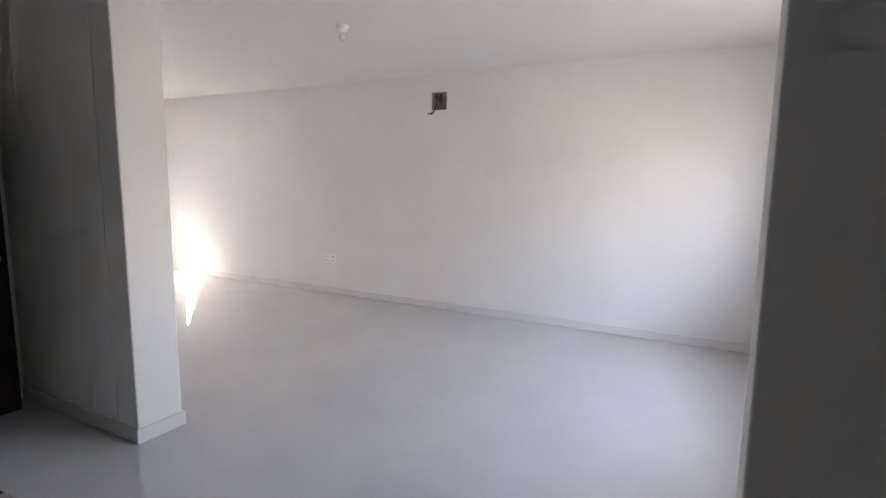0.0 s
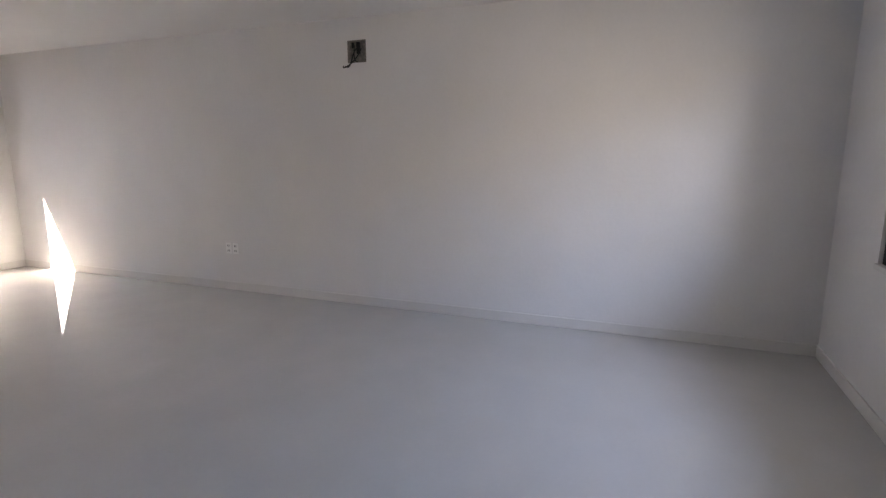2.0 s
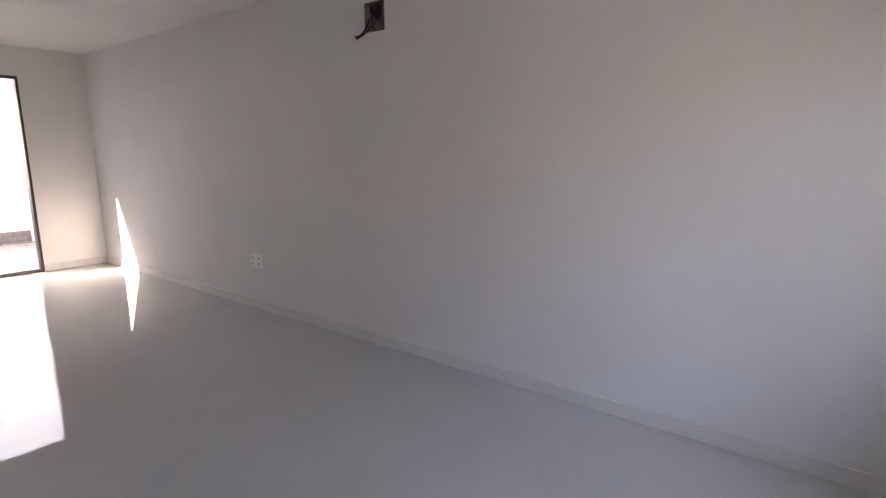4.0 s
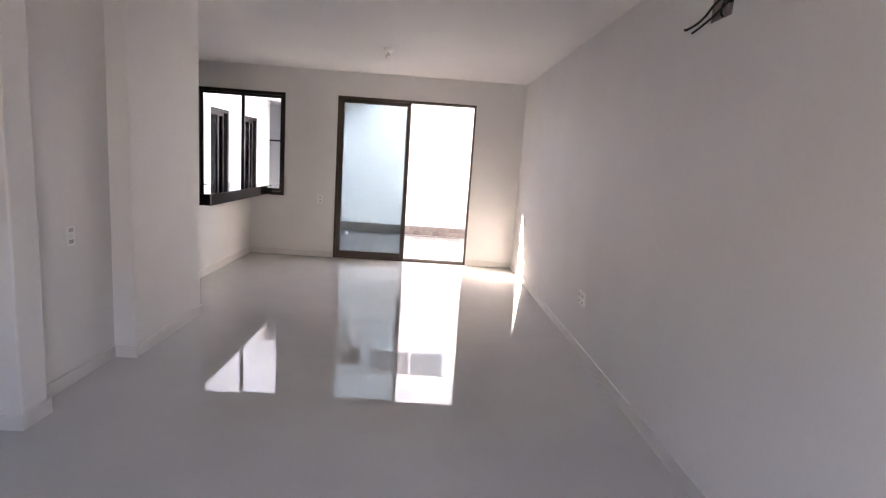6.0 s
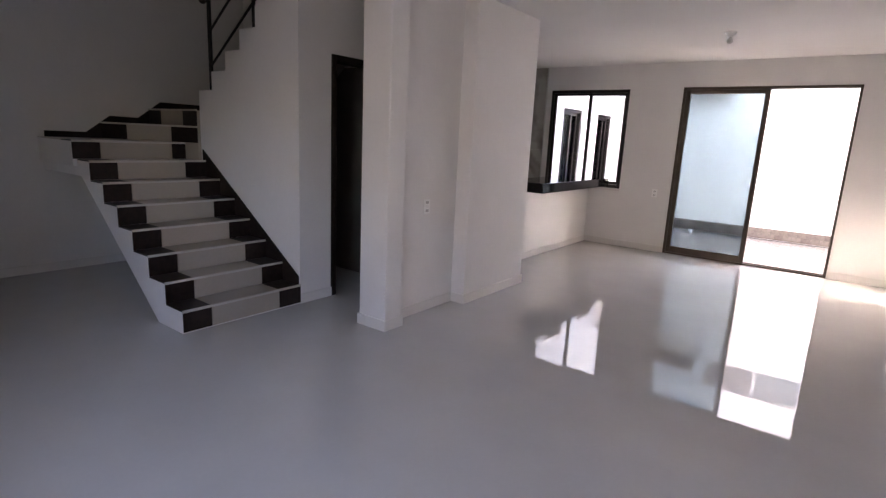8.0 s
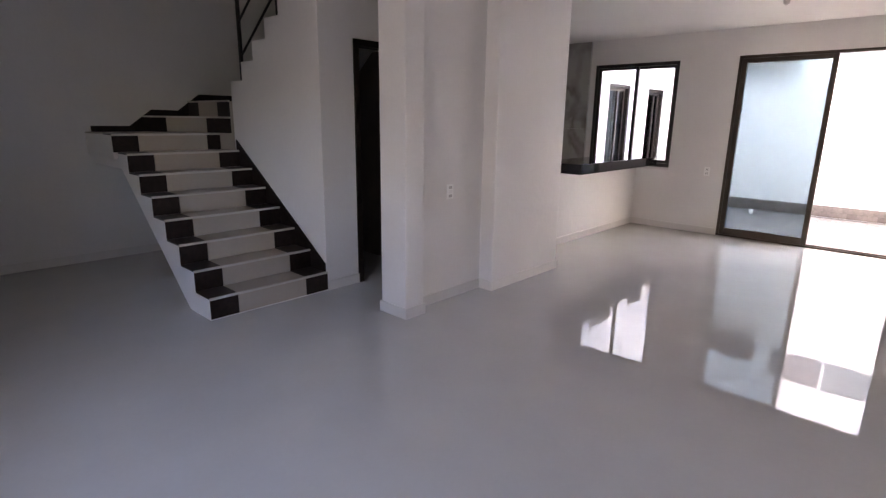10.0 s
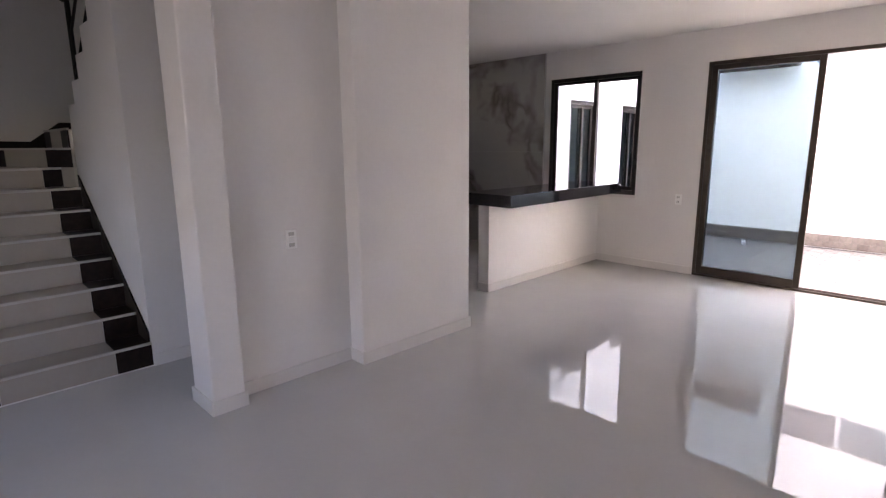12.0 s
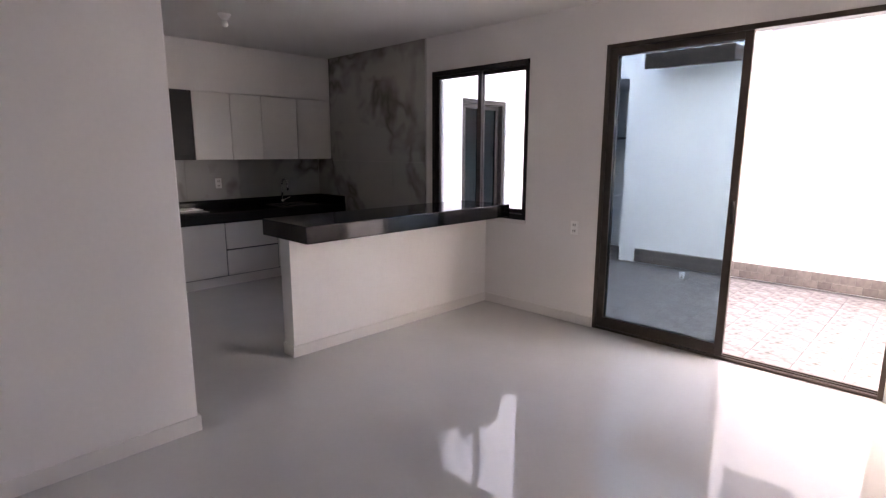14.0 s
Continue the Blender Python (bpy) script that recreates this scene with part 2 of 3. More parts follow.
# end of the passage
bm = add_box(bmesh.new(), WEST, -3.545, -3.80, -3.66, 0, H)
structure("wall_passage", bm, PAINT, "white painted wall at the end of the passage", "wall")

# under-stair wall with the bathroom doorway, facing the passage
BX, BY0, BY1, BTOP = -4.250, -4.695, -4.03, 2.072
bm = bmesh.new()
add_box(bm, BX - 0.13, BX, SY1 + 0.12, BY0, 0, H)
add_box(bm, BX - 0.13, BX, BY0, BY1, BTOP, H)
add_box(bm, BX - 0.13, BX, BY1, -3.80, 0, H)
structure("wall_bathroom", bm, PAINT, "white painted wall under the stair with a doorway", "wall")

# inner walls added and coloured dark so the doorway looks dim
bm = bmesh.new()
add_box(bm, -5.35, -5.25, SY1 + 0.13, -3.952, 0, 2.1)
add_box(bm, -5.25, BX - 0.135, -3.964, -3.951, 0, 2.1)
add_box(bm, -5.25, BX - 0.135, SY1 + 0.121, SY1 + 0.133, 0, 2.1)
structure("wall_bathroom_dim", bm, BATH_DIM, "grey-brown walls added inside the bathroom, dark as its shade", "wall")

# wall between the two flights, its top follows the upper steps
X2, GO2, Z2, RISE2 = -5.755, 0.235, 1.787, 0.166
profile = [(BX, 0), (X2, 0), (X2, Z2)]
for k in range(6):
    profile += [(X2 + GO2 * (k + 1), Z2 + RISE2 * k), (X2 + GO2 * (k + 1), Z2 + RISE2 * (k + 1))]
profile += [(BX, Z2 + RISE2 * 6)]
structure("wall_stair", add_prism(bmesh.new(), profile, "y", SY1, SY1 + 0.12), PAINT, "white painted stair wall with a stepped top", "wall")

# upper storey shell round the stairwell, and the rest of the house above
bm = bmesh.new()
add_box(bm, WEST - T, T, T - 0.15, T, H + 0.25, 5.2)
add_box(bm, WEST - T, T, FRONT - T, FRONT, H + 0.25, 5.2)
add_box(bm, 0, T, FRONT, 0, H + 0.25, 5.2)
add_box(bm, SX, SX + 0.12, -6.01, -3.95, H + 0.25, 5.2)
add_box(bm, WEST, SX + 0.12, -3.95, -3.83, H + 0.25, 5.2)
add_box(bm, WEST, SX + 0.12, -6.13, -6.01, H + 0.25, 5.2)
structure("wall_upper", bm, PAINT, "plain white walls of the upper storey", "wall")
structure("roof", add_box(bmesh.new(), WEST - T, T, FRONT - T, T, 5.2, 5.4), STUCCO, "flat plastered roof slab of the house", "roof")


# ---------------- skirting ----------------
def skirting(name, x0, x1, y0, y1, mat=SKIRT):
    structure(name, add_box(bmesh.new(), x0, x1, y0, y1, 0, 0.085, 0.003), mat, "pale glazed tile skirting along the wall", "baseboard")


S = 0.012
skirting("baseboard_east", -S, 0, FRONT, 0)
skirting("baseboard_north", -0.68, -S, -S, 0)
skirting("baseboard_north_middle", -3.78, DXL - 0.005, -S, 0)
skirting("baseboard_south", -4.22, -S, FRONT, FRONT + S)
skirting("baseboard_west", WEST, WEST + S, FRONT, SY0 + 1.0)
skirting("baseboard_entry", -4.37 - S, -4.37, FRONT, -7.905)
skirting("baseboard_entry_end", -4.37 - S, -4.22 + S, -7.905, -7.905 + S)
skirting("baseboard_entry_inner", -4.22, -4.22 + S, FRONT + S, -7.905)
skirting("baseboard_pillar", -3.545 - S, -3.272 + S, -5.054 - S, -5.054)
skirting("baseboard_pillar_side", -3.272, -3.272 + S, -5.054, -4.87 + S)
skirting("baseboard_panel", -3.387, -3.387 + S, -4.87 + S, -4.057 - S)
skirting("baseboard_panel_return", -3.387, -3.247 + S, -4.057 - S, -4.057)
skirting("baseboard_column", -3.247, -3.247 + S, -4.057, -3.006 + S)
skirting("baseboard_column_end", -3.545 - S, -3.247, -3.006, -3.006 + S)
skirting("baseboard_passage", -3.545 - S, -3.545, -5.054, -3.80)
skirting("baseboard_bathroom", BX, BX + S, SY1, BY0 - 0.03)
skirting("baseboard_bar", -3.79, -3.79 + S, -2.123, -S)
skirting("baseboard_bar_end", -3.925, -3.79 + S, -2.123 - S, -2.123)

# ---------------- staircase ----------------
stair = thing("staircase", SX, (SY0 + SY1) / 2, 0, "white plastered stair with dark brown tile ends on each step", "staircase")
RUN = SX - 7 * GO           # face of the eighth riser
outline = [(SX, 0)]
for k in range(8):
    outline += [(SX - GO * k, RISE * (k + 1)), (SX - GO * (k + 1), RISE * (k + 1))] if k < 7 else [(RUN, TOP8), (WEST, TOP8)]
outline += [(WEST, TOP8 - 0.29), (RUN + 0.06, TOP8 - 0.29), (SX - 0.36, 0)]
part("flight_body", add_prism(bmesh.new(), outline, "y", SY0, SY1), PAINT, stair, "white plastered concrete flight")
W = 0.215
SL = SY0 - 0.035             # the landing is wider than the flight
box_part("landing_edge", WEST + 0.001, RUN, SL, SY0 - 0.001, TOP8 - 0.21, TOP8, PAINT, stair, 0.004, "white plastered landing edge")
for k in range(8):
    x, z = SX - GO * k, RISE * k
    deep = GO if k < 7 else 0.24
    SY0 = SL if k == 7 else SY0
    for name, y0, y1, mat in (("dark_riser_tile", SY0, SY0 + W, DARK_TILE), ("cream_riser_tile", SY0 + W, SY1 - W, CREAM_TILE), ("dark_riser_tile", SY1 - W, SY1, DARK_TILE)):
        box_part(name, x, x + 0.010, y0 + 0.0015, y1 - 0.0015, z + 0.012, z + RISE - 0.006, mat, stair, 0.001)
    for name, y0, y1, mat in (("dark_tread_tile", SY0, SY0 + W, DARK_TILE), ("cream_tread_tile", SY0 + W, SY1 - W, CREAM_TILE), ("dark_tread_tile", SY1 - W, SY1, DARK_TILE)):
        box_part(name, x - deep + 0.001, x, y0 + 0.0015, y1 - 0.0015, z + RISE, z + RISE + 0.010, mat, stair, 0.001)
    box_part("nosing", x - 0.004, x + 0.014, SY0, SY1, z + RISE - 0.005, z + RISE + 0.0125, NOSING, stair, 0.003)
SY0 = SL + 0.035
# landing and winders
AX, AY = X2 - 0.02, SY1 + 0.02
W9, W10 = -5.58, -5.10
box_part("landing_tile", WEST, RUN - 0.24, SL, SY1, TOP8 + 0.001, TOP8 + 0.009, CREAM_TILE, stair, 0.001)
for name, top, ya, yb in (("winder", TOP8 + RISE, W9, -3.96), ("winder", TOP8 + 2 * RISE, W10, -3.96)):
    shape = [(AX, AY - 0.04), (WEST, ya), (WEST, yb), (X2, yb), (X2, AY)]
    part(name, add_prism(bmesh.new(), shape, "z", TOP8 - 0.25, top), CREAM_TILE, stair, "cream tiled winder step")
    d = Vector((WEST - AX, ya - AY + 0.04, 0))
    n = Vector((d.y, -d.x, 0)).normalized()
    if n.y > 0:
        n = -n
    for f0, f1, mat, nm in ((0.0, 0.26, DARK_TILE, "dark_riser_tile"), (0.26, 0.72, CREAM_TILE, "cream_riser_tile"), (0.72, 1.0, DARK_TILE, "dark_riser_tile")):
        p, q = Vector((AX, AY - 0.04, 0)) + d * f0, Vector((AX, AY - 0.04, 0)) + d * f1
        quad = [(p.x, p.y), (q.x, q.y), (q.x + n.x * 0.01, q.y + n.y * 0.01), (p.x + n.x * 0.01, p.y + n.y * 0.01)]
        part(nm, add_prism(bmesh.new(), quad, "z", top - RISE + 0.012, top - 0.006), mat, stair)
    p, q = Vector((AX, AY - 0.04, 0)), Vector((AX, AY - 0.04, 0)) + d
    quad = [(p.x - n.x * 0.004, p.y - n.y * 0.004), (q.x - n.x * 0.004, q.y - n.y * 0.004), (q.x + n.x * 0.014, q.y + n.y * 0.014), (p.x + n.x * 0.014, p.y + n.y * 0.014)]
    part("nosing", add_prism(bmesh.new(), quad, "z", top - 0.005, top + 0.011), NOSING, stair)
# upper flight
outline = [(X2, Z2 - RISE2 - 0.2), (X2, Z2)]
for k in range(6):
    outline += [(X2 + GO2 * (k + 1), Z2 + RISE2 * k), (X2 + GO2 * (k + 1), Z2 + RISE2 * (k + 1))]
outline += [(BX - 0.14, Z2 + RISE2 * 6), (BX - 0.14, Z2 + RISE2 * 4.6)]
part("upper_flight", add_prism(bmesh.new(), outline, "y", SY1 + 0.123, -3.96), PAINT, stair)
for k in range(7):
    x, z = X2 + GO2 * k, Z2 + RISE2 * (k - 1)
    for y0, y1, mat, nm in ((SY1 + 0.125, SY1 + 0.3, DARK_TILE, "dark_riser_tile"), (SY1 + 0.3, -4.15, CREAM_TILE, "cream_riser_tile"), (-4.15, -3.962, DARK_TILE, "dark_riser_tile")):
        box_part(nm, x - 0.010, x, y0 + 0.001, y1 - 0.001, z + 0.012, z + RISE2 - 0.004, mat, stair, 0.001)
# dark skirting on the stair wall and on the wall behind
band = [(SX - 0.012, 0.02), (SX - 0.012, 0.238), (X2 + 0.04, 0.238 + (SX - 0.052 - X2) * 0.684), (X2 + 0.04, 0.90)]
part("stair_skirting", add_prism(bmesh.new(), band, "y", SY1 - 0.012, SY1 - 0.001), DARK_TILE, stair, "dark brown tile skirting along the steps")
band = [(SY0 + 0.02, TOP8 + 0.01), (SY0 + 0.02, 1.346), (-5.717, 1.345), (-5.493, 1.513), (-5.222, 1.508), (-4.985, 1.685), (-4.3, 1.685), (-4.3, 1.45), (-5.2, TOP8 + 0.01)]
part("wall_skirting", add_prism(bmesh.new(), band, "x", WEST + 0.001, WEST + 0.012), DARK_TILE, stair, "dark brown stepped tile skirting")

# railing of the upper flight
rail = thing("stair_railing", X2 + 0.13, SY1 + 0.06, Z2, "dark painted iron stair railing with sloping bars", "railing")
RY, RS = SY1 + 0.06, RISE2 / GO2
part("newel_post", add_tube(bmesh.new(), (X2 + 0.13, RY, Z2), (X2 + 0.13, RY, Z2 + 0.86), 0.019), IRON, rail)
for k in (3, 6):
    x = X2 + 0.13 + GO2 * k
    part("post", add_tube(bmesh.new(), (x, RY, min(Z2 + RISE2 * k, Z2 + RISE2 * 6)), (x, RY, Z2 + 0.86 + RISE2 * k), 0.016), IRON, rail)
for h, r in ((0.22, 0.011), (0.53, 0.011)):
    part("bar", add_tube(bmesh.new(), (X2 + 0.14, RY, Z2 + h + 0.01), (X2 + 1.75, RY, Z2 + h + 1.61 * RS), r), IRON, rail)
bm = add_tube(bmesh.new(), (X2 + 0.03, RY, Z2 + 0.82), (X2 + 1.75, RY, Z2 + 0.86 + 1.62 * RS), 0.028)
bmesh.ops.create_uvsphere(bm, u_segments=12, v_segments=8, radius=0.036, matrix=Matrix.Translation((X2 + 0.03, RY, Z2 + 0.82)))
part("handrail", bm, WOOD, rail, "dark wooden handrail", True)

# ---------------- bathroom door ----------------
door = thing("door_bathroom", BX - 0.06, BY1, 0, "dark brown wooden door standing open into the passage", "door", kind="structure")
bm = bmesh.new()
add_box(bm, BX - 0.135, BX + 0.012, BY0 - 0.035, BY0 + 0.02, 0, BTOP + 0.02, 0.004)
add_box(bm, BX - 0.135, BX + 0.012, BY1 - 0.02, BY1 + 0.035, 0, BTOP + 0.02, 0.004)
add_box(bm, BX - 0.135, BX + 0.012, BY0 + 0.02, BY1 - 0.02, BTOP - 0.03, BTOP + 0.02, 0.004)
part("door_frame", bm, WOOD, door)
LY = -4.0
leaf = box_part("door_leaf", BX + 0.02, BX + 0.595, LY - 0.02, LY + 0.02, 0.012, 2.045, WOOD, door, 0.004)
bm = add_tube(bmesh.new(), (BX + 0.53, LY - 0.02, 0.98), (BX + 0.53, LY - 0.032, 0.98), 0.032, 20)
add_tube(bm, (BX + 0.53, LY - 0.03, 0.98), (BX + 0.53, LY - 0.065, 0.98), 0.012)
add_tube(bm, (BX + 0.535, LY - 0.06, 0.98), (BX + 0.43, LY - 0.06, 0.98), 0.010)
part("door_handle", bm, STEEL, leaf, "brushed steel lever handle", True)

# ---------------- sliding patio door ----------------
slider = thing("sliding_door", (DXL + DXR) / 2, 0.07, 0, "bronze aluminium sliding glass door with one half open", "sliding door", kind="structure")
Y0, Y1 = -0.004, 0.11
bm = bmesh.new()
add_box(bm, DXL, DXL + 0.035, Y0, Y1, 0, DTOP, 0.003)
add_box(bm, DXR - 0.028, DXR, Y0, Y1, 0, DTOP, 0.003)
add_box(bm, DXL + 0.035, DXR - 0.028, Y0, Y1, DTOP - 0.035, DTOP, 0.003)
add_box(bm, DXL + 0.035, DXR - 0.028, Y0, Y1, 0.001, 0.022, 0.003)
part("door_frame", bm, BRONZE, slider)
for ry in (0.022, 0.062):
    box_part("track_rail", DXL + 0.035, DXR - 0.028, ry - 0.004, ry + 0.004, 0.022, 0.032, BRONZE, slider, 0.001)


def sash(name, x0, x1, yc, z0, z1, stile, rail_h, low_h, frame_mat, glass_mat, parent, d=0.032):
    bm = bmesh.new()
    add_box(bm, x0, x0 + stile, yc - d / 2, yc + d / 2, z0, z1, 0.003)
    add_box(bm, x1 - stile, x1, yc - d / 2, yc + d / 2, z0, z1, 0.003)
    add_box(bm, x0 + stile, x1 - stile, yc - d / 2, yc + d / 2, z1 - rail_h, z1, 0.003)
    add_box(bm, x0 + stile, x1 - stile, yc - d / 2, yc + d / 2, z0, z0 + low_h, 0.003)
    fr = part(name, bm, frame_mat, parent)
    pane = box_part("pane", x0 + stile - 0.006, x1 - stile + 0.006, yc - 0.003, yc + 0.003, z0 + low_h - 0.006, z1 - rail_h + 0.006, glass_mat, fr, 0)
    pane.visible_shadow = False
    return fr


p1 = sash("sliding_panel", DXL + 0.035, DXM + 0.035, 0.022, 0.033, DTOP - 0.036, 0.055, 0.05, 0.075, BRONZE, TINTED, slider)
sash("fixed_panel", DXL + 0.036, DXM + 0.02, 0.066, 0.033, DTOP - 0.036, 0.05, 0.05, 0.07, BRONZE, CLEAR, slider)
box_part("latch", DXM + 0.0, DXM + 0.024, -0.006, 0.006, 0.98, 1.14, BLACK_ALU, p1, 0.003)

# ---------------- kitchen window ----------------
win = thing("window_kitchen", (WXL + WXR) / 2, 0.06, WZ0, "black aluminium two-pane sliding window above the bar", "window", kind="structure")
bm = bmesh.new()
add_box(bm, WXL, WXL + 0.04, -0.006, 0.10, WZ0, WZ1, 0.003)
add_box(bm, WXR - 0.04, WXR, -0.006, 0.10, WZ0, WZ1, 0.003)
add_box(bm, WXL + 0.04, WXR - 0.04, -0.006, 0.10, WZ1 - 0.045, WZ1, 0.003)
add_box(bm, WXL + 0.04, WXR - 0.04, -0.006, 0.10, WZ0, WZ0 + 0.05, 0.003)
part("window_frame", bm, BLACK_ALU, win)
sash("window_sash", WXL + 0.04, WXM + 0.025, 0.03, WZ0 + 0.051, WZ1 - 0.046, 0.045, 0.035, 0.04, BLACK_ALU, CLEAR, win, 0.026)
sash("window_sash", WXM - 0.02, WXR - 0.04, 0.066, WZ0 + 0.051, WZ1 - 0.046, 0.04, 0.035, 0.04, BLACK_ALU, CLEAR, win, 0.026)
box_part("window_sill", WXL - 0.01, WXR + 0.01, -0.02, -0.0065, WZ0 - 0.035, WZ0 + 0.0, SKIRT, win, 0.003, "pale tile window sill")

# ---------------- front window ----------------
win = thing("window_front", (FXL + FXR) / 2, FRONT - 0.08, FZ0, "dark aluminium front window with a pale sill", "window", kind="structure")
bm = bmesh.new()
add_box(bm, FXL, FXL + 0.04, FRONT - 0.12, FRONT - 0.02, FZ0, FZ1, 0.003)
add_box(bm, FXR - 0.04, FXR, FRONT - 0.12, FRONT - 0.02, FZ0, FZ1, 0.003)
add_box(bm, FXL + 0.04, FXR - 0.04, FRONT - 0.12, FRONT - 0.02, FZ1 - 0.045, FZ1, 0.003)
add_box(bm, FXL + 0.04, FXR - 0.04, FRONT - 0.12, FRONT - 0.02, FZ0, FZ0 + 0.05, 0.003)
part("window_frame", bm, BLACK_ALU, win)
mid = (FXL + FXR) / 2
sash("window_sash", FXL + 0.04, mid + 0.025, FRONT - 0.05, FZ0 + 0.051, FZ1 - 0.046, 0.045, 0.035, 0.04, BRONZE, CLEAR, win, 0.026)
sash("window_sash", mid - 0.02, FXR - 0.04, FRONT - 0.085, FZ0 + 0.051, FZ1 - 0.046, 0.04, 0.035, 0.04, BRONZE, CLEAR, win, 0.026)
box_part("window_sill", FXL - 0.01, FXR + 0.01, FRONT - 0.02, FRONT + 0.015, FZ0 - 0.03, FZ0 + 0.002, SKIRT, win, 0.003, "pale tile window sill")

# ---------------- breakfast bar ----------------
bar = thing("breakfast_bar", -3.85, -1.05, 0, "white half wall carrying a thick black granite bar top", "breakfast bar")
box_part("half_wall", -3.925, -3.79, -2.123, -0.001, 0, 0.867, PAINT, bar, 0.003, "white painted half wall")
box_part("bar_top", -4.085, -3.487, -2.165, -0.024, 0.8675, 0.985, GRANITE, bar, 0.006, "polished black granite slab")

# ---------------- kitchen ----------------
# marble-look wall tiles
for i, (x0, x1) in enumerate(((-6.40, -5.80), (-5.80, -5.18), (-5.18, -4.635))):
    for z0, z1 in ((0.0, 1.345), (1.345, H)):
        part("marble_tile", add_box(bmesh.new(), x0 + 0.001, x1 - 0.001, -0.012, -0.0005, z0, z1 - 0.0015, 0.001), MARBLE, bpy.data.objects["wall_north"])
part("tile_trim", add_box(bmesh.new(), -4.635, -4.623, -0.014, -0.0005, 0, H, 0.001), STEEL, bpy.data.objects["wall_north"], "slim pale metal tile trim")
for y0, y1 in ((-3.0, -2.35), (-2.35, -1.73), (-1.73, -1.115), (-1.115, -0.012)):
    part("marble_tile", add_box(bmesh.new(), WEST + 0.0005, WEST + 0.012, y0 + 0.001, y1 - 0.001, 0.80, 1.372, 0.001), MARBLE, bpy.data.objects["wall_west"])
part("marble_tile", add_box(bmesh.new(), WEST + 0.012, -6.40, -0.012, -0.0005, 0.80, 1.372, 0.001), MARBLE, bpy.data.objects["wall_north"])
structure("wall_bulkhead", add_box(bmesh.new(), WEST, -6.41, -3.66, 0, 2.09, H), PAINT, "white painted bulkhead above the kitchen cabinets", "wall")


def upper_cabinet(y0, y1):
    c = thing("wall_cabinet", -6.56, (y0 + y1) / 2, 1.366, "pale grey flat-front kitchen wall cabinet", "cabinet", "kitchen wall cabinets")
    box_part("body", WEST + 0.013, -6.42, y0, y1, 1.372, 2.086, CABINET, c, 0.002)
    box_part("door", -6.419, -6.40, y0 + 0.002, y1 - 0.002, 1.366, 2.084, CABINET, c, 0.003)


for y0, y1 in ((-1.713, -1.307), (-1.307, -0.941), (-0.941, -0.485), (-0.485, -0.014)):
    upper_cabinet(y0, y1)
hood = thing("cooker_hood", -6.55, -2.02, 1.366, "black built-in cooker hood beside the wall cabinets", "cooker hood")
box_part("body", WEST + 0.013, -6.39, -2.32, -1.717, 1.366, 2.086, DARK_GLASS, hood, 0.004)
box_part("front_glass", -6.389, -6.383, -2.31, -1.727, 1.42, 2.07, DARK_GLASS, hood, 0.002)
# shade between the fronts, put into the carcass colour
GAP_SHADE = material("cabinet_gap_shade", (0.10, 0.095, 0.09), 0.7, grain=0.05)
CF, CT = -6.15, 0.812


def base_cabinet(y0, y1, drawers):
    c = thing("base_cabinet", (WEST + CF) / 2, (y0 + y1) / 2, 0, "pale grey flat-front kitchen base cabinet", "cabinet", "kitchen base cabinets")
    box_part("body", WEST + 0.002, CF - 0.02, y0, y1, 0.105, CT - 0.113, GAP_SHADE, c, 0.002, "carcass coloured dark as the shade in the gaps")
    box_part("toe_kick", WEST + 0.002, CF - 0.03, y0, y1, 0, 0.104, CABINET, c, 0)
    if drawers:
        box_part("drawer", CF - 0.019, CF, y0 + 0.006, y1 - 0.006, 0.115, 0.388, CABINET, c, 0.003)
        box_part("drawer", CF - 0.019, CF, y0 + 0.006, y1 - 0.006, 0.405, CT - 0.122, CABINET, c, 0.003)
    else:
        box_part("door", CF - 0.019, CF, y0 + 0.006, y1 - 0.006, 0.115, CT - 0.122, CABINET, c, 0.003)


for y0, y1, dr in ((-2.75, -2.15, False), (-2.15, -1.56, False), (-1.56, -0.95, True), (-0.95, -0.48, False), (-0.48, -0.016, False)):
    base_cabinet(y0, y1, dr)
top = thing("kitchen_worktop", -6.42, -1.4, CT - 0.07, "polished black granite kitchen worktop with upstand", "worktop")
bm = bmesh.new()
add_box(bm, WEST + 0.013, CF + 0.04, -2.76, -0.85, CT - 0.112, CT, 0.004)
add_box(bm, WEST + 0.013, CF + 0.04, -0.36, -0.014, CT - 0.112, CT, 0.004)
add_box(bm, WEST + 0.013, -6.60, -0.85, -0.36, CT - 0.112, CT, 0.004)
add_box(bm, -6.26, CF + 0.04, -0.85, -0.36, CT - 0.112, CT, 0.004)
part("slab", bm, GRANITE, top)
box_part("upstand", WEST + 0.013, WEST + 0.035, -2.76, -0.036, CT + 0.0005, CT + 0.09, GRANITE, top, 0.003)
box_part("upstand", WEST + 0.013, CF + 0.03, -0.035, -0.014, CT + 0.0005, CT + 0.09, GRANITE, top, 0.003)
sink = thing("kitchen_sink", -6.43, -0.605, CT - 0.16, "stainless steel sink set into the black worktop", "sink")
bm = bmesh.new()
add_box(bm, -6.595, -6.265, -0.845, -0.365, CT - 0.16, CT - 0.15)
for a in ((-6.598, -6.588, -0.848, -0.362), (-6.272, -6.262, -0.848, -0.362), (-6.588, -6.272, -0.848, -0.838), (-6.588, -6.272, -0.372, -0.362)):
    add_box(bm, *a, CT - 0.15, CT + 0.004)
part("basin", bm, STEEL, sink)
bm = bmesh.new()
